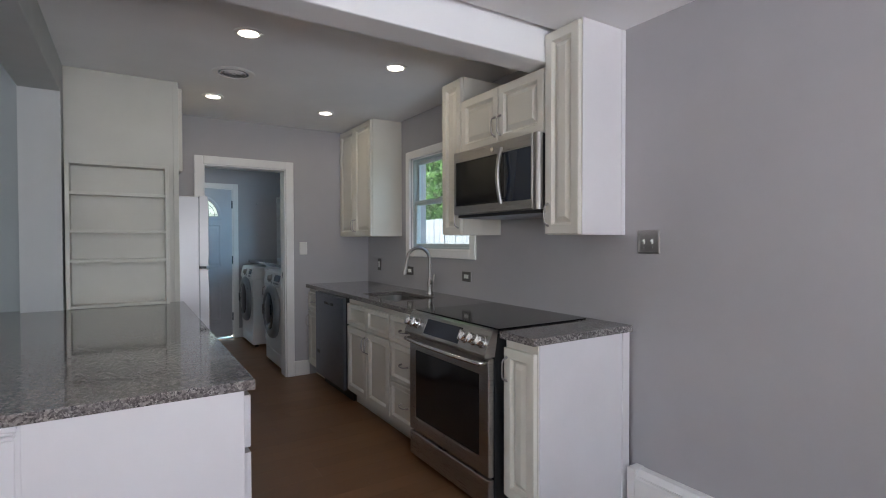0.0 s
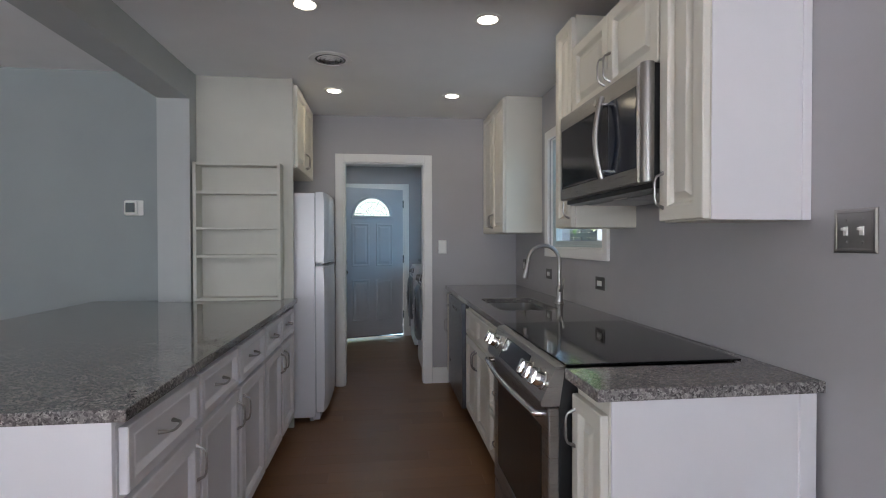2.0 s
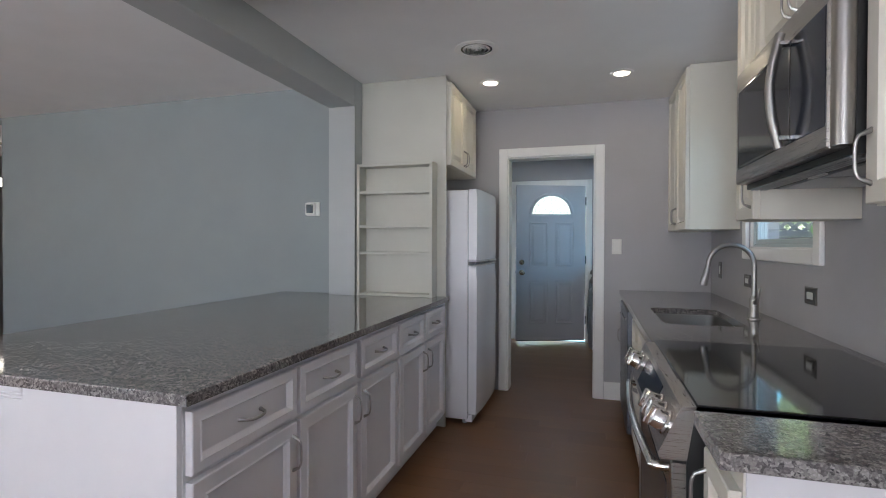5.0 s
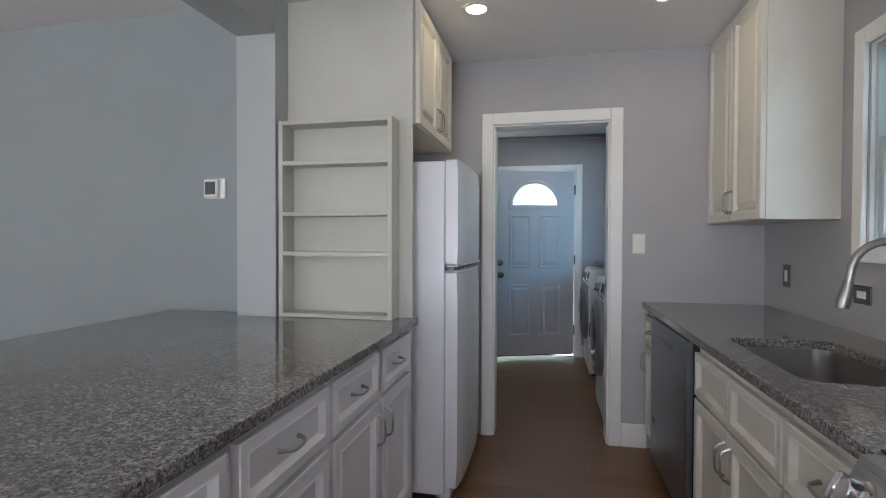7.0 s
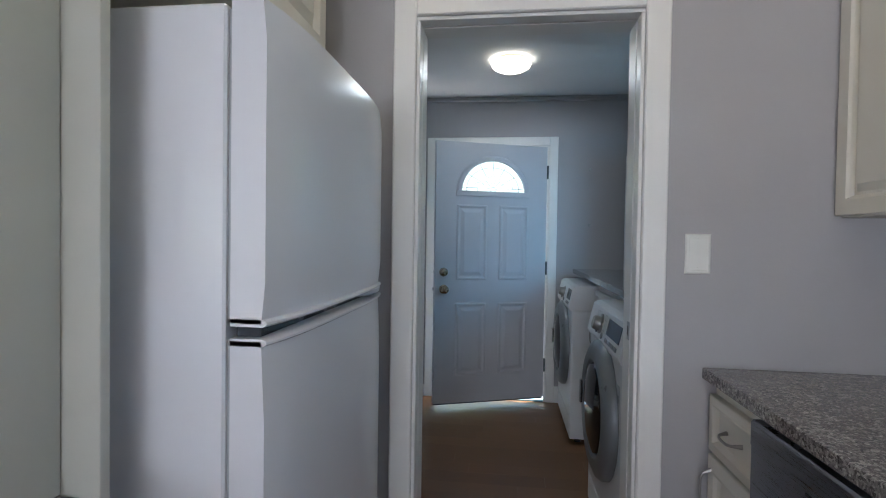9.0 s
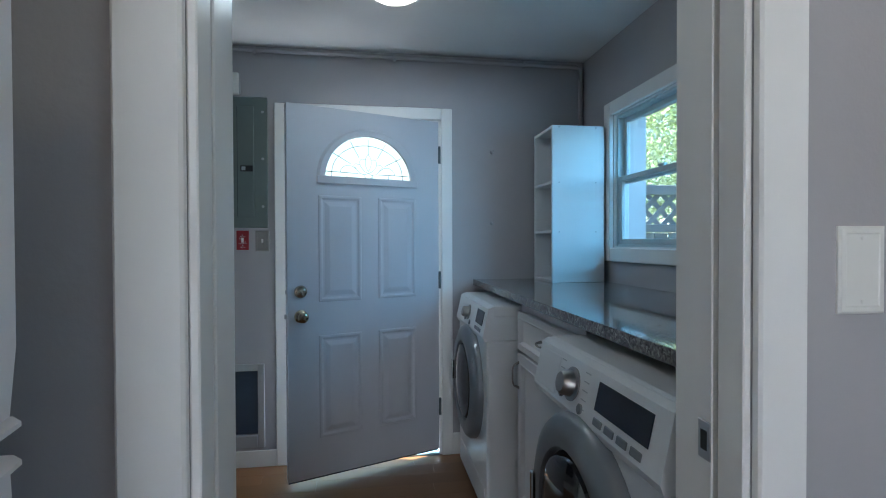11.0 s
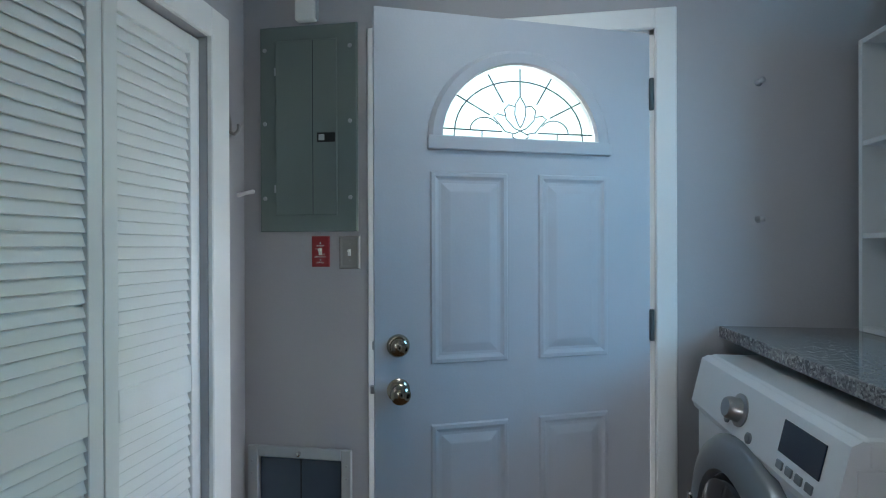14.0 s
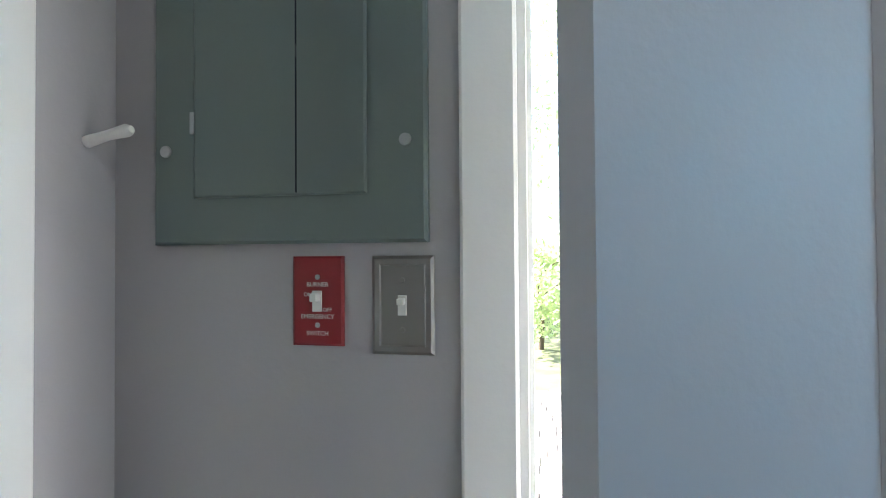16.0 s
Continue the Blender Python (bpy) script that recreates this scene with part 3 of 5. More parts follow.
def base_cabinet(m, w, depth, layout, paint, label, end_right=False, spans=(), toe=0.1, top=0.884):
    c = thing("base_cabinet", m, label, "cabinet", "base cabinets")
    if layout == "sink":
        part("body", boxes((0, w, 0, depth - 0.023, toe, 0.69), (0, w, 0, 0.03, 0.69, top), (0, w, 0.06, depth - 0.023, 0.0, toe)), paint, c)
    else:
        part("body", boxes((0, w, 0, depth - 0.023, toe, top, 0.0), (0, w, 0.06, depth - 0.023, 0.0, toe)), paint, c)
    y = 0.0
    z_top, z_mid, z_bot = top - 0.045, top - 0.225, toe + 0.02
    g = 0.006
    if layout == "drawer_door_L" or layout == "drawer_door_R":
        front(c, "drawer", g, w - g, z_mid + g, z_top, y, DRAWER, paint, "drawer")
        front(c, "door", g, w - g, z_bot, z_mid - g, y, FLATP, paint, (layout[-1], "T"))
    elif layout == "spans":
        for k, (a, b) in enumerate(spans):
            front(c, "drawer", a, b, 0.700, 0.862, y, DRAWER, paint, "drawer")
            front(c, "door", a, b, z_bot, 0.682, y, FLATP, paint, ("L" if k else "R", "T"))
    elif layout == "sink":
        h = w / 2
        front(c, "false_front", g, h - g / 2, z_mid + g, z_top, y, DRAWER, paint)
        front(c, "false_front", h + g / 2, w - g, z_mid + g, z_top, y, DRAWER, paint)
        front(c, "door", g, h - g / 2, z_bot, z_mid - g, y, FLATP, paint, ("R", "T"))
        front(c, "door", h + g / 2, w - g, z_bot, z_mid - g, y, FLATP, paint, ("L", "T"))
    elif layout == "drawers":
        front(c, "drawer", g, w - g, z_mid + g, z_top, y, DRAWER, paint, "drawer")
        zm = (z_bot + z_mid) / 2
        front(c, "drawer", g, w - g, zm + g, z_mid - g, y, DRAWER, paint, "drawer")
        front(c, "drawer", g, w - g, z_bot, zm - g, y, DRAWER, paint, "drawer")
    elif layout == "door":
        front(c, "door", g, w - g, z_bot, z_top, y, RAISED, paint, ("L", "T"))
    if end_right:
        part("end_panel", boxes((w, w + 0.006, 0.004, depth - 0.03, 0.0, top), (w + 0.006, w + 0.013, depth - 0.075, depth - 0.025, 0.0, top)), bounce_cab_paint, c)
    return c


def face_west(x, y):
    return pose(x, y, 0, 0, 0, -90)


def face_east(x, y):
    return pose(x, y, 0, 0, 0, 90)


KT, KZ = 0.874, 0.907      # underside and top of the sink wall worktop
BF = 2.702       # carcass face of the east base run
base_cabinet(face_west(BF, 5.40), 0.31, RX - BF, "drawer_door_L", cab_paint, "narrow cream cabinet with one drawer and door by the wall", top=KT)
base_cabinet(face_west(BF, 4.345), 0.785, RX - BF, "sink", cab_paint, "cream two-door sink cabinet with false drawer fronts", top=KT)
base_cabinet(face_west(BF, 3.555), 0.405, RX - BF, "drawers", cab_paint, "cream cabinet with three stacked drawers", top=KT)
base_cabinet(face_west(BF, 2.325), 0.22, RX - BF, "door", cab_paint, "slim cream one-door cabinet with plain white end panel", end_right=True, top=KT)

PF = 1.461       # carcass face of the peninsula
base_cabinet(face_east(PF, 2.080), 0.48, 0.6, "spans", bounce_cab_paint, "white peninsula cabinet with a drawer over one door", spans=((0.008, 0.471),))
base_cabinet(face_east(PF, 2.561), 0.924, 0.6, "spans", bounce_cab_paint, "white peninsula cabinet with two drawers and two doors", spans=((0.009, 0.444), (0.484, 0.907)))
base_cabinet(face_east(PF, 3.486), 0.922, 0.6, "spans", bounce_cab_paint, "white peninsula cabinet with two drawers beside the refrigerator", spans=((0.014, 0.414), (0.457, 0.832)))
pe = thing("peninsula_cladding", None, "plain white boards cladding the peninsula sides", "cladding")
part("end_panel", box(0.934, PF - 0.001, 2.062, 2.079, 0.0, 0.884, 0.001), bounce_cab_paint, pe)
part("back_panel", box(0.836, 0.853, 2.25, 4.398, 0.0, 0.884), bounce_cab_paint, pe)
po = thing("peninsula_post", None, "square pale post under the counter overhang", "post")
part("shaft", box(0.757, 0.922, 2.078, 2.245, 0.0, 0.845, 0.003), bounce_cab_paint, po)
part("capital", joined(box(0.748, 0.922, 2.071, 2.247, 0.846, 0.857, 0.004), box(0.738, 0.924, 2.066, 2.248, 0.857, 0.868, 0.004), box(0.726, 0.926, 2.061, 2.249, 0.868, 0.8838, 0.004)), bounce_cab_paint, po)
part("plinth", box(0.748, 0.922, 2.070, 2.247, 0.0, 0.10, 0.004), bounce_cab_paint, po)


def upper_cabinet(m, w, depth, z0, z1, doors, label, handles, paint=None, steps=RAISED):
    paint = paint or cab_paint
    c = thing("wall_cabinet", m, label, "cabinet", "wall cabinets")
    part("body", box(0, w, 0, depth, z0, z1, 0.0015), paint, c)
    g = 0.005
    for k in range(doors):
        front(c, "door", g + k * w / doors - (g / 2 if k else 0), (k + 1) * w / doors - (g if k == doors - 1 else g / 2), z0 + 0.004, z1 - 0.012, 0.0, steps, paint, (handles[k], "B"))
    return c


UF, UN = 3.043, 3.026      # carcass faces of the east wall cabinets
upper_cabinet(face_west(UF, 5.40), 0.77, RX - UF, 1.379, 2.446, 2, "tall cream two-door wall cabinet next to the window", "RL")
upper_cabinet(face_west(UN, 3.388), 0.23, RX - UN, 1.375, 2.41, 1, "slim tall cream wall cabinet between window and microwave", "R")
upper_cabinet(face_west(UN, 3.155), 0.768, RX - UN, 1.905, 2.25, 2, "short cream two-door cabinet above the microwave", "RL")
uc = upper_cabinet(face_west(UN, 2.385), 0.237, RX - UN, 1.368, 2.415, 1, "slim tall cream wall cabinet with a plain white end", "L")
part("end_panel", boxes((0.237, 0.241, 0.0, RX - UN - 0.03, 1.368, 2.415), (0.237, 0.245, RX - UN - 0.03, RX - UN - 0.002, 1.368, 2.415)), bounce_cab_paint, uc)
upper_cabinet(face_east(1.472, 4.432), 0.788, 0.635, 1.83, 2.425, 2, "cream two-door cabinet above the refrigerator", "RL")
gp = thing("gable_panel", None, "tall plain cream panel beside the refrigerator", "panel")
part("panel", box(0.824, 1.463, 4.412, 4.430, 0.0, CZ - 0.004, 0.0015), panel_paint, gp)
part("edge_strip", box(1.435, 1.468, 4.405, 4.412, 0.914, CZ - 0.004, 0.001), panel_paint, gp)

# ---- granite worktops ----
def rounded_rect(x0, x1, y0, y1, r, n=5):
    pts = []
    for cx, cy, a0 in ((x1 - r, y0 + r, -90), (x1 - r, y1 - r, 0), (x0 + r, y1 - r, 90), (x0 + r, y0 + r, 180)):
        for k in range(n + 1):
            a = radians(a0 + 90 * k / n)
            pts.append((cx + r * math.cos(a), cy + r * math.sin(a)))
    return pts


def slab(outline, hole, z0, z1, bevel=0.003):
    bm = bmesh.new()
    def loop(pts):
        vs = [bm.verts.new((x, y, z1)) for x, y in pts]
        return [bm.edges.new((vs[k], vs[(k + 1) % len(vs)])) for k in range(len(vs))]
    edges = loop(outline) + (loop(hole) if hole else [])
    bmesh.ops.triangle_fill(bm, use_beauty=True, use_dissolve=False, edges=edges)
    bmesh.ops.recalc_face_normals(bm, faces=bm.faces)
    if bm.faces[:] and bm.faces[:][0].normal.z < 0:
        bmesh.ops.reverse_faces(bm, faces=bm.faces)
    top = list(bm.faces)
    res = bmesh.ops.extrude_face_region(bm, geom=top)
    bmesh.ops.translate(bm, vec=(0, 0, z0 - z1), verts=[v for v in res["geom"] if isinstance(v, bmesh.types.BMVert)])
    bmesh.ops.recalc_face_normals(bm, faces=bm.faces)
    if bevel:
        rim = [e for e in bm.edges if len(e.link_faces) == 2 and e.calc_face_angle(0) > 1.2 and all(abs(v.co.z - z1) < 1e-5 for v in e.verts)]
        bmesh.ops.bevel(bm, geom=rim, offset=bevel, segments=2, affect="EDGES", profile=0.5)
    return bm


CF = 2.66
SINK = (2.77, 3.125, 3.64, 4.27)
cx0, cx1, cy0, cy1 = CF, RX - 0.001, 2.088, DY0 - 0.001
top_outline = [(cx0, 3.155), (3.262, 3.155), (3.262, 2.325), (cx0, 2.325), (cx0, cy0), (cx1, cy0), (cx1, cy1), (cx0, cy1)]
wt = thing("worktop", None, "speckled grey-brown granite worktop along the sink wall", "worktop")
part("slab", slab(top_outline, rounded_rect(SINK[0], SINK[1], SINK[2], SINK[3], 0.06), KT, KZ), granite, wt)
pw = thing("worktop", None, "wide speckled granite bar top on the peninsula", "worktop")
part("slab", slab([(0.17, 2.06), (1.492, 2.06), (1.492, 4.410), (0.836, 4.410), (0.836, 4.298), (0.613, 4.298), (0.613, 4.397), (0.17, 4.397)], None, 0.884, 0.914), granite, pw)

# sink and faucet
sk = thing("kitchen_sink", None, "undermount stainless steel sink bowl", "sink")
bm = bmesh.new()
loops = []
for off, z in ((-0.012, KT - 0.0005), (-0.002, KT - 0.0005), (0.004, 0.74), (0.03, 0.72), (0.1, 0.716)):
    loops.append([bm.verts.new((x, y, z)) for x, y in rounded_rect(SINK[0] + off, SINK[1] - off, SINK[2] + off, SINK[3] - off, 0.06)])
for l0, l1 in zip(loops, loops[1:]):
    for k in range(len(l0)):
        bm.faces.new((l0[k], l0[(k + 1) % len(l0)], l1[(k + 1) % len(l0)], l1[k]))
bm.faces.new(loops[-1])
bmesh.ops.recalc_face_normals(bm, faces=bm.faces)
bmesh.ops.reverse_faces(bm, faces=bm.faces)
part("bowl", bm, sink_steel, sk, smooth=True)
part("drain", lathe([(0.045, 0), (0.045, 0.004), (0.03, 0.004), (0.028, 0.001)], pose(2.95, 3.93, 0.716)), chrome, sk, "chrome drain")

fa = thing("faucet", pose(3.222, 3.925, KZ), "chrome gooseneck pull-down kitchen faucet", "faucet")
part("base", lathe([(0.03, 0), (0.03, 0.006), (0.024, 0.012), (0.021, 0.05), (0.023, 0.07), (0.023, 0.10), (0.016, 0.115), (0.013, 0.12)]), nickel, fa, smooth=True)
arc = [(0, 0, 0.115), (0, 0, 0.22)] + [(-0.105 + 0.105 * math.cos(radians(a)), 0, 0.27 + 0.105 * math.sin(radians(a))) for a in range(0, 181, 15)]
part("spout", tube(arc + [(-0.214, 0, 0.245)], 0.0125, 12), nickel, fa, smooth=True)
part("spray_head", tube([(-0.213, 0, 0.25), (-0.219, 0, 0.225), (-0.229, 0, 0.18), (-0.231, 0, 0.165)], [0.0145, 0.0175, 0.0205, 0.018], 12), nickel, fa, smooth=True)
part("lever", tube([(0.0, -0.015, 0.085), (0.0, -0.04, 0.088), (0.004, -0.052, 0.12), (0.008, -0.056, 0.165)], [0.013, 0.011, 0.007, 0.006], 10), nickel, fa, smooth=True)

# ---- open shelf on the peninsula ----
sh = thing("open_shelf", None, "white painted open wooden shelf standing on the granite", "shelf")
x0, x1, y0, y1, z0, z1, tk = 0.836, 1.40, 4.302, 4.411, 0.9145, 1.842, 0.019
part("side", box(x0, x0 + 0.022, y0, y1, z0, z1, 0.0015), panel_paint, sh)
part("side", box(x1 - 0.022, x1, y0, y1, z0, z1, 0.0015), panel_paint, sh)
for k, z in enumerate((z0, 1.205, 1.392, 1.632, z1 - tk)):
    part("shelf_board", box(x0 + 0.0225, x1 - 0.0225, y0 + 0.001, y1 - 0.001, z + (0.0005 if k == 0 else 0), z + tk, 0.0015), panel_paint, sh)

# ---- kitchen appliances ----
# range: local x from far to near, front towards -y
rg = thing("range_cooker", pose(2.65, 3.16, KZ - 0.914, 0, 0, -90), "stainless slide-in electric range with black glass top", "range")
W = 0.812
part("body", box(0.004, W - 0.004, 0.0, 0.62, 0.03, 0.895), black_plastic, rg)
part("cooktop", box(-0.004, W + 0.004, 0.02, 0.626, 0.9145, 0.921, 0.002), black_glass, rg, "black glass ceramic cooktop")
door = part("oven_door", rings(0.01, W - 0.01, 0.20, 0.775, [(0, -0.028), (0.004, -0.032), (0.075, -0.032), (0.077, -0.030)], 0.0), stainless, rg)
part("oven_glass", box(0.088, W - 0.088, -0.0325, -0.029, 0.285, 0.69, 0.001), oven_glass, door, "dark oven window")
hb = [(0.03, -0.035, 0.755), (0.03, -0.07, 0.757)] + [(0.03 + (W - 0.06) * k / 10, -0.072 - 0.018 * math.sin(math.pi * k / 10), 0.757) for k in range(11)] + [(W - 0.03, -0.07, 0.757), (W - 0.03, -0.035, 0.755)]
part("oven_handle", tube(hb, 0.0115, 10), chrome, door, "curved chrome bar handle", smooth=True)
part("drawer", rings(0.01, W - 0.01, 0.045, 0.185, [(0, -0.026), (0.004, -0.03)], 0.0), stainless, rg)
bm = bmesh.new()
prof = [(0.02, 0.914), (-0.012, 0.91), (-0.062, 0.80), (-0.058, 0.785), (0.0, 0.785)]
va = [bm.verts.new((0.002, y, z)) for y, z in prof]
vb = [bm.verts.new((W - 0.002, y, z)) for y, z in prof]
bm.faces.new(va)
bm.faces.new(vb[::-1])
for k in range(5):
    bm.faces.new((va[k], vb[k], vb[(k + 1) % 5], va[(k + 1) % 5]))
bmesh.ops.recalc_face_normals(bm, faces=bm.faces)
cp = part("control_panel", bm, stainless, rg)
tilt = math.degrees(math.atan2(0.05, 0.11))
PANEL_UP = pose(0, -0.037, 0.855, -tilt, 0, 0)      # middle of the sloping control face
bm = box(0.22, W - 0.24, -0.003, 0.0, -0.045, 0.042, 0.001)
bmesh.ops.transform(bm, matrix=PANEL_UP, verts=bm.verts)
part("display", bm, display_glass, cp, "dark control display")
for kx in (0.055, 0.125, W - 0.19, W - 0.12, W - 0.05):
    m = PANEL_UP @ Matrix.Translation((kx, 0, 0)) @ FACE_OUT
    bm = joined(lathe([(0.031, 0), (0.031, 0.004), (0.027, 0.008), (0.027, 0.012), (0.024, 0.035), (0.022, 0.038)], None, 20), box(-0.007, 0.007, -0.026, 0.026, 0.03, 0.05, 0.003))
    bmesh.ops.transform(bm, matrix=m, verts=bm.verts)
    part("knob", bm, chrome, cp, "chunky metal control knob", smooth=True)

# dishwasher
dw = thing("dishwasher", face_west(2.68, 5.078), "dark stainless built-in dishwasher with pocket handle", "dishwasher")
W = 0.715
part("body", boxes((0.0, W, 0.0, 0.6, 0.1, 0.868), (0.0, W, 0.06, 0.6, 0.0, 0.1)), black_plastic, dw)
dd = part("door", rings(0.003, W - 0.003, 0.10, 0.862, [(0, -0.022), (0.004, -0.027)], 0.0), stainless_dark, dw)
part("control_strip", box(0.006, W - 0.006, -0.029, -0.0275, 0.80, 0.858, 0.0005), stainless_dark, dd)
part("pocket_handle", joined(rings(0.24, W - 0.24, 0.772, 0.792, [(0, -0.0276), (0.003, -0.0282)], -0.026), box(0.235, W - 0.235, -0.0315, -0.027, 0.790, 0.795, 0.001)), dark_plastic, dd, "shallow dark pocket handle")
part("vent", box(0.05, 0.12, -0.0285, -0.0274, 0.30, 0.33), black_plastic, dd)

# over-the-range microwave
mw = thing("microwave", face_west(2.968, 3.15), "stainless over-the-range microwave with dark glass door", "microwave")
W, D = 0.76, 0.785
part("body", box(0.0, W, 0.012, RX - 2.968 - 0.002, 1.484, 1.902), black_plastic, mw)
md = part("door", rings(0.0, D - 0.045, 1.502, 1.900, [(0, -0.018), (0.005, -0.024)], 0.011), stainless, mw)
part("end_trim", tube([(D - 0.022, -0.004, 1.503), (D - 0.022, -0.004, 1.899)], 0.0225, 16), nickel, md, "rounded steel end trim", smooth=True)
part("window", rings(0.026, 0.515, 1.555, 1.832, [(0, -0.0246), (0.004, -0.0252), (0.010, -0.0246)], -0.0235), oven_glass, md, "dark door window")
part("keypad", rings(0.518, D - 0.056, 1.555, 1.832, [(0, -0.0246), (0.003, -0.0252)], -0.0235), display_glass, md, "dark touch keypad")
part("handle", tube([(0.508, -0.046 - 0.024 * math.sin(math.pi * k / 10), 1.545 + 0.31 * k / 10) for k in range(11)], 0.0125, 12), nickel, md, "curved steel handle", smooth=True)
for hz in (1.572, 1.828):
    part("handle_bracket", box(0.497, 0.520, -0.056, -0.0245, hz - 0.007, hz + 0.007, 0.002), chrome, md)
part("badge", lathe([(0.014, 0), (0.014, 0.002), (0.011, 0.003)], Matrix.Translation((0.40, -0.024, 1.862)) @ FACE_OUT), chrome, md)
part("grease_filter", boxes((0.05, 0.36, 0.10, 0.34, 1.478, 1.4845, 0.001), (0.39, 0.70, 0.10, 0.34, 1.478, 1.4845, 0.001)), zinc, mw)
for k in range(4):
    part("vent_louvre", box(0.02, W - 0.02, 0.02 + k * 0.014, 0.027 + k * 0.014, 1.478, 1.4845), zinc, mw)
part("task_light", box(0.33, 0.43, 0.085, 0.098, 1.479, 1.4845, 0.001), white_plastic, mw)

# refrigerator: faces east, doors bowed
fr = thing("refrigerator", face_east(1.60, 4.50), "white top-freezer refrigerator with bowed doors", "refrigerator")
W = 0.735
part("body", box(0.0, W, 0.0, 0.66, 0.035, 1.662, 0.004), fridge_white, fr)


def bowed_door(z0, z1, out=0.0, rows=8):
    bm = bmesh.new()
    n = 14
    def fy(u):
        return -0.066 - out - 0.02 * (1 - (2 * u - 1) ** 4)
    grid = []
    for j in range(rows + 1):
        v = j / rows
        z = z0 + (z1 - z0) * v
        edge = 0.006 if j in (0, rows) else 0
        row = []
        for i in range(n + 1):
            u = i / n
            y = fy(u) + edge
            row.append(bm.verts.new((W * u + (0.003 if i == 0 else -0.003 if i == n else 0), y, z)))
        grid.append(row)
    for j in range(rows):
        for i in range(n):
            bm.faces.new((grid[j][i], grid[j][i + 1], grid[j + 1][i + 1], grid[j + 1][i]))
    back = [[bm.verts.new((v.co.x, -0.008, v.co.z)) for v in row] for row in (grid[0], grid[-1])]
    for i in range(n):
        bm.faces.new((grid[0][i + 1], grid[0][i], back[0][i], back[0][i + 1]))
        bm.faces.new((grid[-1][i], grid[-1][i + 1], back[1][i + 1], back[1][i]))
    bm.faces.new([back[0][i] for i in range(n + 1)] + [back[1][i] for i in range(n, -1, -1)])
    bm.faces.new([grid[j][0] for j in range(rows + 1)] + [back[1][0], back[0][0]])
    bm.faces.new([grid[j][n] for j in range(rows, -1, -1)] + [back[0][n], back[1][n]])
    bmesh.ops.recalc_face_normals(bm, faces=bm.faces)
    return bm


fz = part("freezer_door", bowed_door(1.158, 1.668), fridge_white, fr, smooth=True)
part("door_lip", bowed_door(1.153, 1.165, 0.003, 3), fridge_white, fz, smooth=True)
part("handle_scoop", lathe([(0.0, 0.0), (0.055, 0.0), (0.075, 0.006), (0.078, 0.016), (0.0, 0.016)], Matrix.Translation((W - 0.13, -0.052, 1.141)) @ Matrix.Diagonal((1.25, 0.5, 1, 1)), 28), grey_plastic, fz, "grey scooped finger recess", smooth=True)
fd = part("fridge_door", bowed_door(0.075, 1.130), fridge_white, fr, smooth=True)
part("door_lip", bowed_door(1.122, 1.134, 0.003, 3), fridge_white, fd, smooth=True)
part("handle_recess", box(0.02, W - 0.02, -0.05, -0.008, 1.130, 1.158, 0.003), dark_plastic, fd)
part("gasket", boxes((0.01, W - 0.01, -0.009, 0.001, 0.09, 1.13), (0.01, W - 0.01, -0.009, 0.001, 1.16, 1.655)), grey_plastic, fr)
part("kick_grille", box(0.02, W - 0.02, -0.03, 0.02, 0.012, 0.065, 0.004), fridge_white, fr)
for fx in (0.05, W - 0.05):
    part("foot", lathe([(0.018, 0), (0.018, 0.02), (0.01, 0.036)], pose(fx, 0.03, 0)), grey_plastic, fr)

# ---- wall plates, thermostat, heater ----
def plate_thing(name, m, w, h, mat, label, kind_of, horizontal=False, toggles=1):
    """Wall plate, front towards -y, centred at the origin on the wall face."""
    p = thing(name, m, label, "switch" if "toggle" in kind_of or "rocker" in kind_of else "outlet")
    part("plate", rings(-w / 2, w / 2, -h / 2, h / 2, [(0, -0.003), (0.004, -0.006), (0.010, -0.0065), (0.012, -0.0055)], 0.0), mat, p)
    if kind_of == "toggle":
        for k in range(toggles):
            cx = (k - (toggles - 1) / 2) * 0.046
            part("toggle", joined(box(cx - 0.005, cx + 0.005, -0.009, -0.0055, -0.012, 0.012), box(cx - 0.004, cx + 0.004, -0.019, -0.008, 0.001, 0.009, 0.001)), white_plastic, p, "white toggle")
            for sz in (-0.03, 0.03):
                part("screw", lathe([(0.0035, 0), (0.003, 0.0015)], Matrix.Translation((cx, -0.0055, sz)) @ FACE_OUT, 10), mat, p)
    elif kind_of == "outlet":
        bm = bmesh.new()
        s = 0.03
        add_box(bm, *((-s, s, -0.0075, -0.0055, -0.015, 0.015) if horizontal else (-0.015, 0.015, -0.0075, -0.0055, -s, s)), 0.001)
        part("receptacle", bm, white_plastic, p)
    elif kind_of == "rocker":
        part("rocker", rings(-0.017, 0.017, -0.033, 0.033, [(0, -0.008), (0.002, -0.009)], -0.005), mat, p)
    elif kind_of == "blank":
        for sz in (-0.045, 0.045):
            part("screw", lathe([(0.003, 0), (0.0025, 0.001)], Matrix.Translation((0, -0.0055, sz)) @ FACE_OUT, 10), mat, p)
    return p


def on_east(x, y, z):
    return pose(x, y, z, 0, 0, -90)


plate_thing("light_switch", on_east(RX, 2.002, 1.332), 0.124, 0.118, nickel, "brushed nickel double toggle switch plate", "toggle", toggles=2)
plate_thing("wall_outlet", on_east(RX, 3.567, 1.065), 0.118, 0.075, plate_metal, "dark brushed steel horizontal outlet plate over the worktop", "outlet", True)
plate_thing("wall_outlet", on_east(RX, 4.466, 1.065), 0.118, 0.075, plate_metal, "dark brushed steel horizontal outlet plate behind the faucet", "outlet", True)
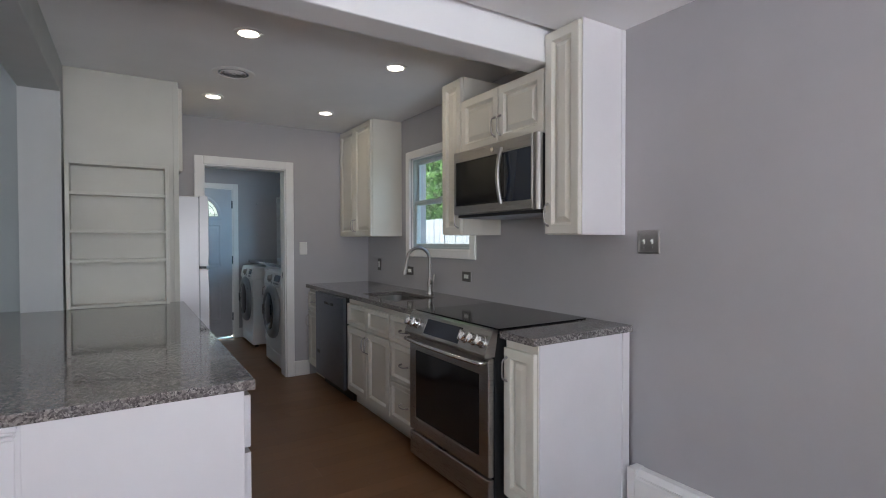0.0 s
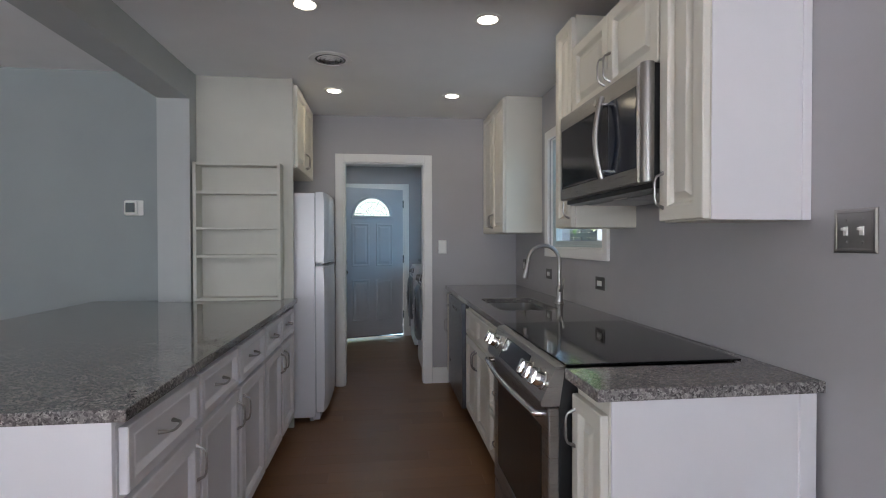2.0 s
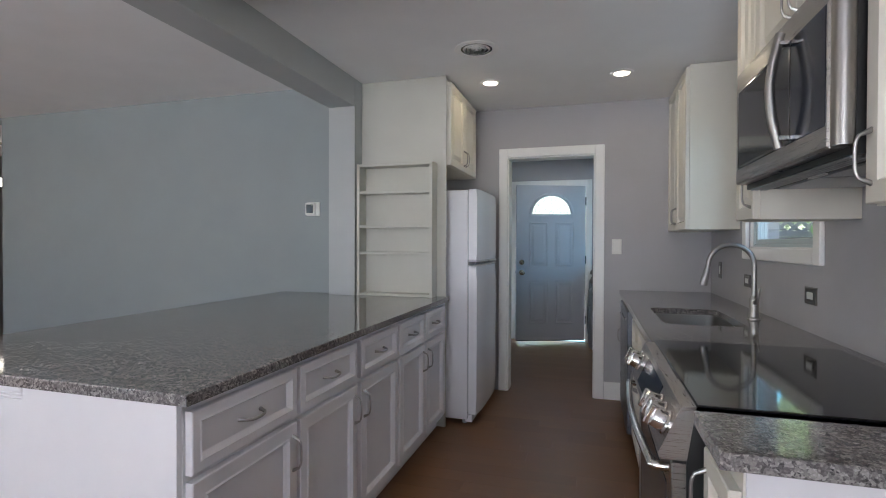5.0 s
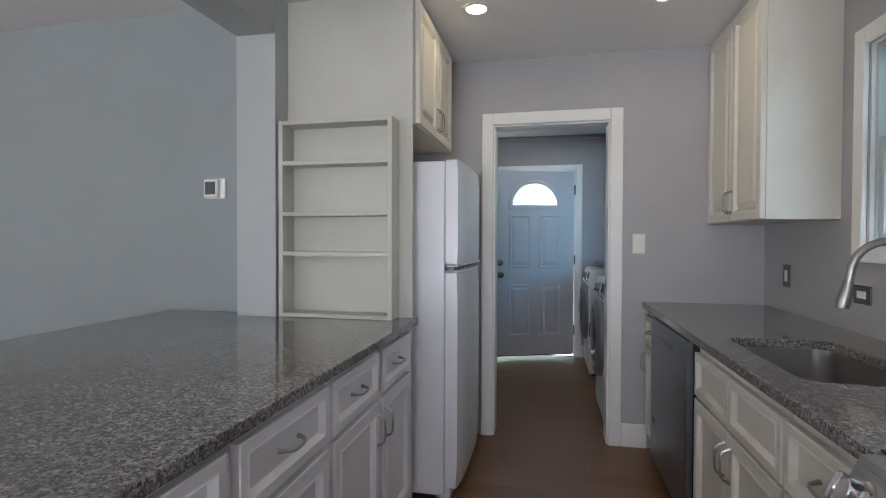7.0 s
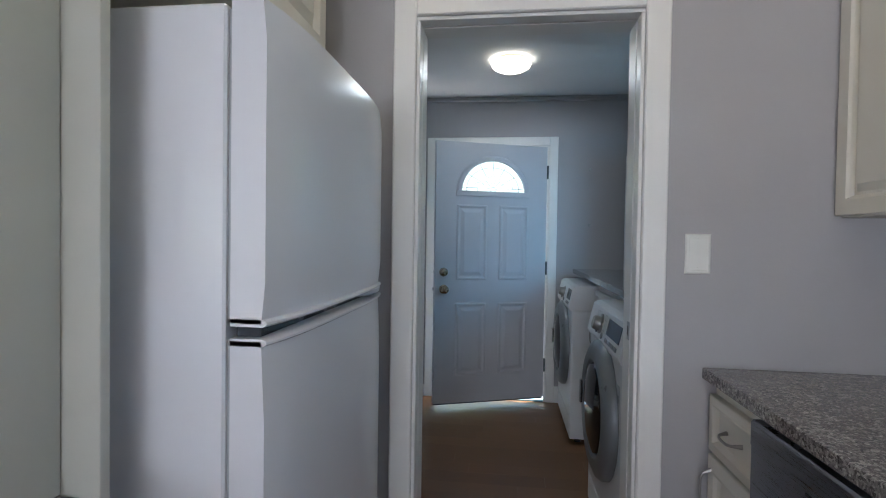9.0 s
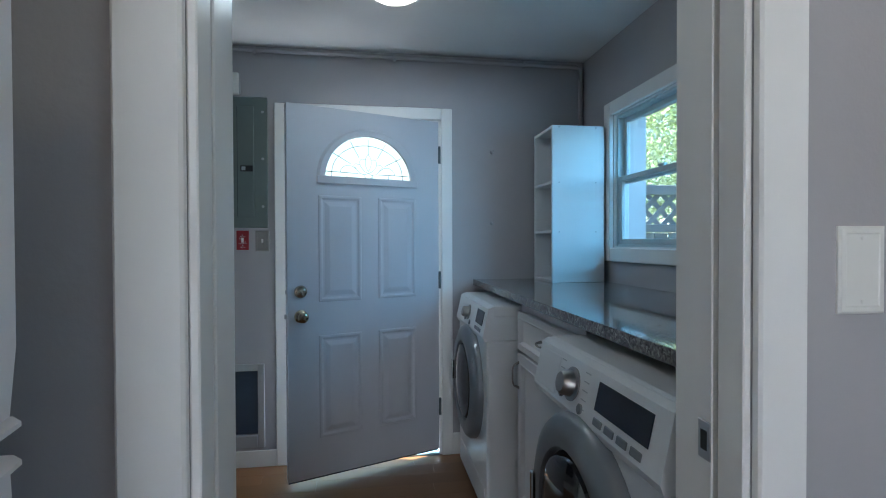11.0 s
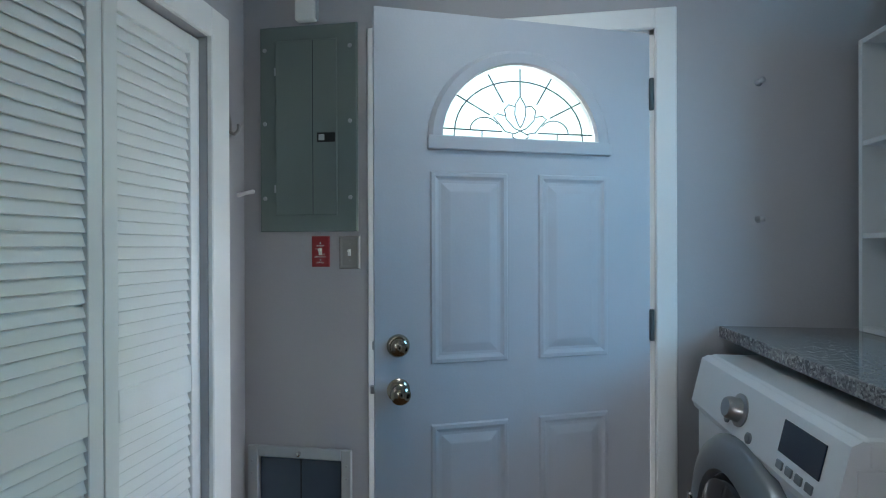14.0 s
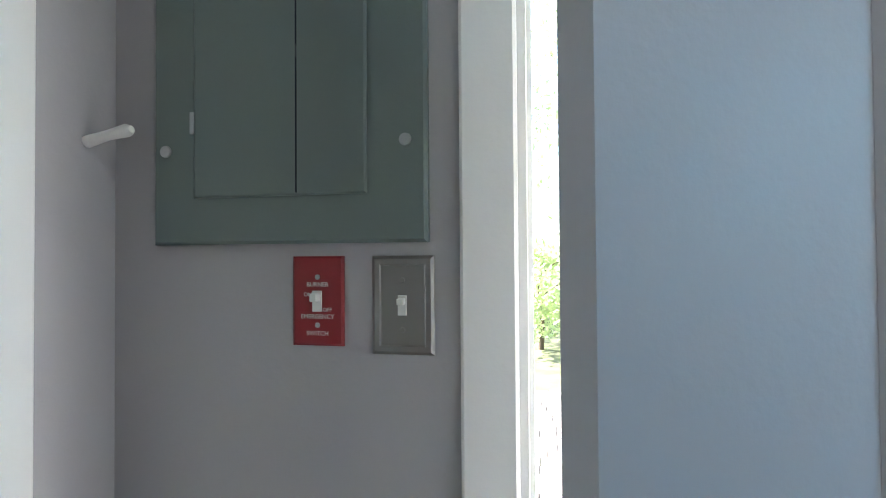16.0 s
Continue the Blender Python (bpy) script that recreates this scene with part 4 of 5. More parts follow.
plate_thing("wall_outlet", on_east(RX, 5.122, 1.097), 0.075, 0.118, plate_metal, "dark brushed steel upright outlet plate near the corner", "outlet")
plate_thing("light_switch", pose(2.637, DY0, 1.262), 0.076, 0.125, white_plastic, "blank white wall plate beside the doorway", "blank")
th = thing("thermostat", pose(0.431, 4.40, 1.539), "white thermostat with a dark screen", "thermostat")
part("wall_plate", box(-0.057, 0.057, -0.008, 0, -0.051, 0.051, 0.004), white_plastic, th)
un = part("unit", box(-0.057, 0.025, -0.026, -0.0085, -0.046, 0.046, 0.005), white_plastic, th)
part("screen", box(-0.046, 0.012, -0.0272, -0.026, -0.031, 0.034), display_glass, un, "dark screen")

bh = thing("baseboard_heater", face_west(3.265, 2.065), "white metal baseboard heater along the wall", "heater")
L = 4.9
bm = bmesh.new()
prof = [(0.072, 0.02), (0.072, 0.205), (0.03, 0.205), (0.004, 0.172), (0.0, 0.165), (0.0, 0.07), (0.012, 0.05), (0.012, 0.02)]
va, vb = [bm.verts.new((0.03, y, z)) for y, z in prof], [bm.verts.new((L, y, z)) for y, z in prof]
bm.faces.new(va)
bm.faces.new(vb[::-1])
for k in range(len(prof)):
    bm.faces.new((va[k], vb[k], vb[(k + 1) % len(prof)], va[(k + 1) % len(prof)]))
bmesh.ops.recalc_face_normals(bm, faces=bm.faces)
part("cover", bm, trim_paint, bh)
part("end_cap", box(0.0, 0.045, -0.004, 0.074, 0.0, 0.21, 0.003), trim_paint, bh)
part("louvre_slot", box(0.06, L - 0.02, 0.0005, 0.004, 0.15, 0.158), black_plastic, bh)
part("damper", box(0.06, L - 0.02, 0.0, 0.03, 0.176, 0.180), trim_paint, bh)

# ---- ceiling fixtures ----
def recessed_light(x, y):
    r = thing("recessed_light", pose(x, y, CZ), "lit recessed ceiling light with a white ring", "lamp", "recessed ceiling lights")
    part("ring", lathe([(0.075, 0.0), (0.075, -0.004), (0.055, -0.007), (0.05, -0.003), (0.05, 0.0)]), trim_paint, r, smooth=True)
    part("lens", lathe([(0.05, -0.002), (0.05, -0.0045), (0.02, -0.005)]), lamp_glow, r, "glowing lens")
    return r


for x, y in ((1.722, 3.29), (2.63, 3.352), (1.727, 4.663), (2.63, 4.70)):
    recessed_light(x, y)
    area_lamp("recessed_lamp", look((x, y, CZ - 0.012), (x, y, 0)), 0.1, 0.1, 0.16, (1.0, 0.83, 0.54), "DISK")
cv = thing("ceiling_vent", pose(1.767, 4.02, CZ), "round white ceiling air vent with dark slots", "vent")
part("flange", lathe([(0.134, 0), (0.132, -0.003), (0.106, -0.0055), (0.098, -0.005), (0.095, 0.0)]), trim_paint, cv, smooth=True)
# Flat dark disc in place of a recess; duct shade is its colour.
part("duct_shade_disc", lathe([(0.094, -0.0008), (0.094, -0.002), (0.01, -0.002)]), dark_plastic, cv, "flat dark disc standing in for the shaded duct")
for r in (0.082, 0.058, 0.034):
    part("cone", lathe([(r, -0.002), (r - 0.008, -0.0065), (r - 0.011, -0.0065), (r - 0.005, -0.002)]), trim_paint, cv, smooth=True)
part("hub", lathe([(0.013, -0.002), (0.012, -0.007), (0.009, -0.009), (0.003, -0.0095)]), trim_paint, cv, smooth=True)
cl = thing("ceiling_lamp", pose(2.06, 6.98, CZ - 0.008), "lit flush glass dome ceiling lamp", "lamp")
part("canopy", lathe([(0.1, 0), (0.1, -0.018), (0.085, -0.022)]), brass, cl, smooth=True)
part("dome", lathe([(0.122, -0.02), (0.128, -0.03), (0.12, -0.048), (0.09, -0.068), (0.05, -0.08), (0.01, -0.084)]), dome_glow, cl, "glowing ribbed glass dome", smooth=True)
area_lamp("ceiling_dome_lamp", look((2.06, 6.98, CZ - 0.10), (2.06, 6.98, 0)), 0.2, 0.2, 0.42, (0.82, 0.96, 1.0), "DISK")
fl = thing("ceiling_lamp", pose(-4.22, 5.2, CZ), "lit bowl lamp hanging in the far room", "lamp")
part("stem", lathe([(0.04, 0), (0.04, -0.02), (0.01, -0.03), (0.01, -0.43)]), brass, fl, smooth=True)
part("bowl", lathe([(0.17, -0.43), (0.17, -0.445), (0.13, -0.485), (0.05, -0.515), (0.01, -0.52)]), dome_glow, fl, "glowing glass bowl", smooth=True)
sd = thing("smoke_detector", pose(-3.3, 4.75, CZ), "white round smoke detector on the ceiling", "detector")
part("body", lathe([(0.06, 0), (0.06, -0.02), (0.045, -0.035), (0.02, -0.037)]), white_plastic, sd, smooth=True)

# ---- laundry ----
# outside door, ajar; local x from the free edge to the hinge, front (room side) towards -y
DW_, DH_, DB_ = 0.904, 2.035, 0.042
HINGE = Vector((2.364, BY - 0.008, 0))
OPEN = 21.2
dm = Matrix.Translation(HINGE) @ pose(0, 0, 0, 0, 0, OPEN) @ Matrix.Translation((-DW_, 0, 0))
xd = thing("outside_door", dm, "pale grey panelled outside door standing ajar", "door")
FX, FZ, FR = 0.457, 1.657, 0.266      # fanlight centre, base and radius
TH = 0.044


def door_leaf():
    bm = bmesh.new()
    n = 20
    arcp = [(FX + FR * math.cos(math.pi * k / n), FZ + 0.95 * FR * math.sin(math.pi * k / n)) for k in range(n + 1)]
    out = [(0, DB_), (DW_, DB_), (DW_, DH_), (0, DH_)]
    for y, flip in ((0.0, False), (TH, True)):
        a = [bm.verts.new((x, y, z)) for x, z in out]
        h = [bm.verts.new((x, y, z)) for x, z in arcp]
        es = [bm.edges.new((a[k], a[(k + 1) % 4])) for k in range(4)] + [bm.edges.new((h[k], h[(k + 1) % len(h)])) for k in range(len(h))]
        bmesh.ops.triangle_fill(bm, use_beauty=True, use_dissolve=False, edges=es)
        if not flip:
            a0, h0 = a, h
        else:
            for k in range(4):
                bm.faces.new((a0[k], a0[(k + 1) % 4], a[(k + 1) % 4], a[k]))
            for k in range(len(h)):
                bm.faces.new((h0[k], h0[(k + 1) % len(h)], h[(k + 1) % len(h)], h[k]))
    bmesh.ops.recalc_face_normals(bm, faces=bm.faces)
    return bm


part("leaf", door_leaf(), door_paint, xd)
MOULD = [(0, -0.0005), (0.004, -0.006), (0.014, -0.007), (0.022, -0.002), (0.026, -0.0006), (0.034, -0.0006), (0.058, -0.0075), (0.062, -0.008)]
for px0, px1 in ((0.165, 0.408), (0.509, 0.748)):
    for pz0, pz1 in ((0.25, 0.805), (0.985, 1.56)):
        part("panel", rings(px0, px1, pz0, pz1, MOULD, 0.002), door_paint, xd)
# fanlight frame, glass and leading
n = 20
bm = bmesh.new()
for rr, y0_ in ((FR, -0.001),):
    prof = [(FR - 0.012, 0.004), (FR - 0.01, -0.012), (FR + 0.02, -0.014), (FR + 0.032, -0.004), (FR + 0.034, 0.001)]
    rows = []
    for k in range(n + 1):
        a = math.pi * k / n
        rows.append([bm.verts.new((FX + r * math.cos(a), y, FZ + 0.95 * r * math.sin(a))) for r, y in prof])
    for k in range(n):
        for j in range(len(prof) - 1):
            bm.faces.new((rows[k][j], rows[k + 1][j], rows[k + 1][j + 1], rows[k][j + 1]))
bmesh.ops.recalc_face_normals(bm, faces=bm.faces)
ff = part("fanlight_frame", joined(bm, box(FX - FR - 0.034, FX + FR + 0.034, -0.014, 0.003, FZ - 0.032, FZ + 0.010, 0.003)), door_paint, xd, smooth=False)
bm = bmesh.new()
arcp = [(FX + (FR - 0.005) * math.cos(math.pi * k / n), FZ + 0.003 + 0.95 * (FR - 0.008) * math.sin(math.pi * k / n)) for k in range(n + 1)]
f = bm.faces.new([bm.verts.new((x, 0.018, z)) for x, z in arcp])
res = bmesh.ops.extrude_face_region(bm, geom=[f])
bmesh.ops.translate(bm, vec=(0, 0.006, 0), verts=[v for v in res["geom"] if isinstance(v, bmesh.types.BMVert)])
bmesh.ops.recalc_face_normals(bm, faces=bm.faces)
gl = part("fanlight_glass", bm, pebble_glass, xd, "textured leaded glass")
gl.visible_shadow = False


def came(pts, r=0.0023):
    part("lead_came", tube([(FX + x, 0.0155, FZ + z) for x, z in pts], r, 5), lead, ff)


def arc_pts(cx, cz, rx, rz, a0, a1, n=10):
    return [(cx + rx * math.cos(radians(a0 + (a1 - a0) * k / n)), cz + rz * math.sin(radians(a0 + (a1 - a0) * k / n))) for k in range(n + 1)]


came(arc_pts(0, 0.03, 0.212, 0.165, 0, 180, 20))
came([(-0.247, 0.037), (-0.06, 0.035)])
came([(0.06, 0.035), (0.247, 0.037)])
came([(0, 0.148), (0, 0.235)])
for sx in (-1, 1):
    came([(sx * 0.055, 0.125), (sx * 0.105, 0.21)])
    came([(sx * 0.10, 0.085), (sx * 0.205, 0.14)])
    came([(sx * 0.215, 0.0), (sx * 0.212, 0.037)], 0.0019)
    came([(sx * 0.125, 0.0), (sx * 0.125, 0.036)], 0.0019)
    # bud, inner and outer petals, scroll
    came([(0, 0.148), (sx * 0.016, 0.122), (sx * 0.018, 0.09), (sx * 0.008, 0.062), (0, 0.05)], 0.0019)
    came([(sx * 0.016, 0.115), (sx * 0.038, 0.12), (sx * 0.052, 0.105), (sx * 0.046, 0.075), (sx * 0.02, 0.048), (0, 0.04)], 0.0019)
    came([(sx * 0.05, 0.085), (sx * 0.075, 0.09), (sx * 0.088, 0.08), (sx * 0.07, 0.06), (sx * 0.05, 0.036), (sx * 0.02, 0.03), (0, 0.04)], 0.0019)
    came([(sx * 0.025, 0.032), (sx * 0.026, 0.02), (0, 0.006)], 0.0019)
    came(arc_pts(sx * 0.115, 0.037, sx * 0.048, 0.04, 0, 150), 0.0019)
for kz in (0.915, 1.045):
    part("knob" if kz < 1 else "deadbolt", lathe([(0.034, 0), (0.034, 0.005), (0.028, 0.011), (0.013, 0.014), (0.012, 0.03), (0.022, 0.036), (0.029, 0.046), (0.029, 0.056), (0.02, 0.064), (0.005, 0.066)] if kz < 1 else
                                                  [(0.034, 0), (0.034, 0.005), (0.03, 0.012), (0.026, 0.013), (0.025, 0.024), (0.018, 0.028), (0.004, 0.029)], Matrix.Translation((0.068, 0, kz)) @ FACE_OUT), brass, xd, "polished brass", smooth=True)
    part("latch_bolt", box(-0.012 if kz < 1 else -0.006, 0.0, 0.014, 0.03, kz - 0.012, kz + 0.012, 0.002), zinc, xd)
for hz_ in (0.30, 1.075, 1.835):
    part("hinge", joined(box(DW_ - 0.002, DW_ + 0.002, -0.004, 0.03, hz_ - 0.05, hz_ + 0.05), lathe([(0.007, -0.052), (0.007, 0.052)], pose(DW_ + 0.004, -0.006, hz_), 10)), lead, xd, "dull metal hinge")
part("sweep", box(0.002, DW_ - 0.002, 0.008, 0.036, DB_ - 0.012, DB_, 0.002), dark_plastic, xd)

# breaker panel
bp = thing("breaker_panel", pose(0, BY, 0), "grey steel breaker panel cover on the wall", "panel")
px0, px1, pz0, pz1 = 0.992, 1.364, 1.392, 2.145
part("cover", rings(px0, px1, pz0, pz1, [(0, -0.010), (0.004, -0.014)], 0.0), panel_grey, bp)
pdn = part("door", rings(1.055, 1.29, 1.452, 2.09, [(0, -0.0165), (0.003, -0.0185)], -0.0135), panel_grey, bp)
part("door_seam", box(1.198, 1.200, -0.0192, -0.0184, 1.455, 2.087), dark_plastic, pdn)
part("latch", box(1.215, 1.285, -0.0205, -0.0184, 1.715, 1.75, 0.002), black_plastic, pdn, "black latch")
part("latch_square", box(1.222, 1.244, -0.0222, -0.0204, 1.722, 1.743, 0.001), zinc, pdn)
for hz_ in (1.55, 1.98):
    part("hinge", box(1.050, 1.056, -0.0185, -0.0138, hz_ - 0.014, hz_ + 0.014), zinc, pdn)
for sx in (1.012, 1.338):
    for sz in (1.515, 1.79, 2.06):
        part("screw", lathe([(0.008, 0), (0.0075, 0.003), (0.004, 0.0035)], Matrix.Translation((sx, -0.0138, sz)) @ FACE_OUT, 12), zinc, bp)

rs = thing("emergency_switch", pose(1.221, BY, 1.320), "red burner emergency switch plate with white lettering", "switch")
part("plate", rings(-0.034, 0.034, -0.056, 0.056, [(0, -0.003), (0.003, -0.0055)], 0.0), red_paint, rs)
part("toggle", joined(box(-0.006, 0.006, -0.008, -0.0054, -0.013, 0.013), box(-0.0045, 0.0045, -0.02, -0.008, 0.0, 0.01, 0.001)), white_plastic, rs, "ivory toggle")
for sz in (-0.030, 0.030):
    part("screw", lathe([(0.0035, 0), (0.003, 0.0015)], Matrix.Translation((0, -0.0054, sz)) @ FACE_OUT, 10), zinc, rs)


def lettering(parent, text, x, z, size, mat, y=-0.0058):
    c = bpy.data.curves.new("lettering", "FONT")
    c.body, c.size, c.align_x, c.align_y, c.extrude = text, size, "CENTER", "CENTER", 0.0001
    c.materials.append(mat)
    ob = new("lettering", c)
    ob.parent = parent
    ob.matrix_basis = pose(x, y, z, 90, 0, 0)
    return ob


for tx, lx, lz in (("BURNER", 0, 0.0205), ("ON", -0.013, 0.008), ("OFF", 0.013, -0.011), ("EMERGENCY", 0, -0.0195), ("SWITCH", 0, -0.0405)):
    lettering(rs, tx, lx, lz, 0.0078 if len(tx) > 3 else 0.007, white_plastic)
plate_thing("light_switch", pose(1.331, BY, 1.316), 0.078, 0.12, nickel, "brushed nickel single toggle switch plate", "toggle")
db = thing("door_chime", pose(1.178, BY, 2.218), "small white door chime box high on the wall", "box")
part("cover", box(-0.04, 0.034, -0.035, -0.002, -0.062, 0.058, 0.004), white_plastic, db)
part("base", box(-0.036, 0.038, -0.02, 0, -0.055, 0.055), grey_plastic, db)

# pet door
pt = thing("pet_door", pose(0, BY, 0), "aluminium framed pet door with smoked flap", "pet door")
ox0, ox1, oz0, oz1 = 0.938, 1.338, 0.115, 0.602
bars = ((ox0, 0.978, oz0, oz1), (1.30, ox1, oz0, oz1), (0.978, 1.30, oz0, 0.188), (0.978, 1.30, 0.562, oz1))
for a, b, c, d in bars:
    part("frame_bar", box(a, b, -0.016, -0.001, c, d, 0.003), alum_frame, pt)
part("flap", box(0.980, 1.298, 0.004, 0.010, 0.19, 0.56), smoke_flap, pt, "smoked vinyl flap")
part("flap_seam", box(1.137, 1.141, 0.001, 0.0045, 0.192, 0.558), dark_plastic, pt)
part("outer_lid", box(0.976, 1.302, 0.06, 0.07, 0.186, 0.564), smoke_flap, pt)
for sx in (0.955, 1.32):
    for sz in (0.16, 0.21, 0.50, 0.545):
        part("screw", lathe([(0.005, 0), (0.004, 0.002)], Matrix.Translation((sx, -0.0158, sz)) @ FACE_OUT, 10), zinc, pt)
part("knob", lathe([(0.008, 0), (0.008, 0.012), (0.004, 0.014)], Matrix.Translation((1.14, -0.0158, 0.582)) @ FACE_OUT, 12), chrome, pt)

# closet bifold doors
def louvre_leaf(m, w, label):
    d = thing("bifold_door", m, label, "door", "louvred closet doors")
    z0, z1, st, t = 0.012, 2.022, 0.045, 0.028
    part("stile", box(0, st, 0, t, z0, z1, 0.002), trim_paint, d)
    part("stile", box(w - st, w, 0, t, z0, z1, 0.002), trim_paint, d)
    for a, b in ((z0, z0 + 0.11), (0.872, 0.958), (z1 - 0.06, z1)):
        part("rail", box(st, w - st, 0.001, t - 0.001, a, b, 0.002), trim_paint, d)
    lw = w - 2 * st
    me = None
    for a, b in ((z0 + 0.11, 0.872), (0.958, z1 - 0.06)):
        k = int((b - a) / 0.034)
        for i in range(k):
            z = a + (i + 0.5) * (b - a) / k
            if me is None:
                bm = box(0, lw, -0.0205, 0.0205, -0.0028, 0.0028, 0.0012)
                bmesh.ops.transform(bm, matrix=pose(0, 0, 0, 71, 0, 0), verts=bm.verts)
                s = part("slat", bm, trim_paint, d)
                me = s.data
            else:
                s = new("slat", me)
                s.parent = d
            s.location = (st, t / 2, z)
    return d


LEAF = 0.386
first = louvre_leaf(face_east(LX - 0.028, 6.03), LEAF, "white louvred bifold closet door, closed")
for k in (1, 2, 3):
    copy_thing(first, face_east(LX - 0.028, 6.03 + k * (LEAF + 0.004)))
vg = thing("air_vent", pose(LX, 7.455, 2.335, 0, 0, 90), "white louvred air grille above the closet", "vent")
part("frame", joined(*[box(*b) for b in ((-0.2, 0.2, -0.008, 0, 0.062, 0.082), (-0.2, 0.2, -0.008, 0, -0.082, -0.062), (-0.2, -0.18, -0.008, 0, -0.062, 0.062), (0.18, 0.2, -0.008, 0, -0.062, 0.062))]), trim_paint, vg)
part("backing", box(-0.18, 0.18, -0.0015, 0, -0.062, 0.062), black_plastic, vg)
sl = None
for k in range(18):
    if sl is None:
        bm = box(-0.007, 0.007, -0.0008, 0.0008, -0.062, 0.062)
        bmesh.ops.transform(bm, matrix=pose(0, 0, 0, 0, 0, 50), verts=bm.verts)
        sl = part("slat", bm, trim_paint, vg)
        ob = sl
    else:
        ob = new("slat", sl.data)
        ob.parent = vg
    ob.location = (-0.17 + k * 0.02, -0.005, 0)
hk = thing("coat_hook", pose(LX, 7.705, 1.765, 0, 0, 90), "dull silver coat hook with an oval plate", "hook")
part("back_plate", lathe([(0.023, 0), (0.023, 0.005), (0.014, 0.008)], pose(0, 0, 0, 90) @ Matrix.Diagonal((0.8, 1.9, 1, 1)), 20), nickel, hk, smooth=True)
part("hook_arm", tube([(0, -0.004, -0.02), (0, -0.025, -0.03), (0, -0.04, -0.018), (0, -0.044, 0.004)], [0.007, 0.006, 0.006, 0.009], 8), nickel, hk, smooth=True)
pg = thing("coat_peg", pose(LX, 7.765, 1.526, 0, 0, 90), "white wooden coat peg", "peg")
part("peg", tube([(0, 0, 0), (0.003, -0.03, 0.008), (0.004, -0.058, 0.013), (0.004, -0.064, 0.014)], [0.008, 0.0065, 0.0085, 0.005], 10), trim_paint, pg, smooth=True)

# painted pipe under the ceiling and down the corner
pp = thing("painted_pipe", None, "grey painted pipe along the ceiling and corner", "pipe")
part("pipe", tube([(0.96, BY - 0.02, 2.415), (3.24, BY - 0.02, 2.405), (3.262, BY - 0.02, 2.395), (3.268, BY - 0.02, 2.37), (3.268, BY - 0.02, 1.09)], 0.013, 10), wall_paint, pp, smooth=True)
for x in (1.3, 2.1, 2.9):
    part("clip", box(x - 0.008, x + 0.008, BY - 0.036, BY, 2.392, 2.43), wall_paint, pp)
for z in (1.42, 1.86):
    w = thing("wall_peg", pose(2.70, BY, z), "small metal peg in the wall", "peg")
    part("stud", lathe([(0.012, 0), (0.009, 0.008), (0.006, 0.022), (0.01, 0.028), (0.004, 0.032)], FACE_OUT, 12), zinc, w, smooth=True)

# laundry worktop, tower shelf, cupboards
lt = thing("worktop", None, "dark polished granite worktop over the laundry machines", "worktop")
part("slab", slab([(2.58, DY1 + 0.002), (LRX - 0.001, DY1 + 0.002), (LRX - 0.001, BY - 0.001), (2.58, BY - 0.001)], None, 1.04, 1.075), granite, lt)
tw = thing("shelf_tower", None, "tall white open shelf tower standing on the worktop", "shelf")
tx0, tx1, ty0, ty1, tz0, tz1 = 2.955, 3.262, 7.448, 7.755, 1.0755, 1.955
part("side", box(tx0, tx1, ty0, ty0 + 0.016, tz0, tz1, 0.001), melamine, tw)
part("side", box(tx0, tx1, ty1 - 0.016, ty1, tz0, tz1, 0.001), melamine, tw)
part("back", box(tx1 - 0.006, tx1, ty0 + 0.0165, ty1 - 0.0165, tz0, tz1), melamine, tw)
for z in (tz0, 1.355, 1.632, tz1 - 0.0165):
    part("shelf_board", box(tx0 + 0.001, tx1 - 0.007, ty0 + 0.0165, ty1 - 0.0165, z + 0.0004, z + 0.016, 0.001), melamine, tw)
for z in (1.36, 1.638, 1.945):
    for x in (tx0 + 0.04, tx1 - 0.05):
        part("cam_cap", lathe([(0.004, 0), (0.003, 0.001)], Matrix.Translation((x, ty0, z)) @ FACE_OUT, 8), grey_plastic, tw)
base_cabinet(face_west(2.628, 6.968), 0.68, LRX - 2.628, "drawer_door_L", bounce_cab_paint, "white laundry cabinet with drawer between the machines", top=1.0395)
upper_cabinet(face_west(2.952, 6.075), 0.515, LRX - 2.952, 1.362, CZ - 0.012, 1, "white laundry wall cabinet beside the window", "L", bounce_cab_paint)
dp = thing("drain_pipe", None, "pale vertical pipe below the laundry cabinet", "pipe")
part("pipe", tube([(3.245, 6.09, 1.0755), (3.245, 6.09, 1.36)], 0.028, 14), white_plastic, dp, smooth=True)
# Plain black upright tube between the window and the wall cabinet.
dk = thing("black_hose", None, "black vertical tube beside the laundry cabinet", "hose")
part("hose", tube([(3.275, 6.30, 1.0755), (3.275, 6.302, 1.7), (3.275, 6.298, CZ - 0.01)], 0.02, 10), black_plastic, dk, smooth=True)


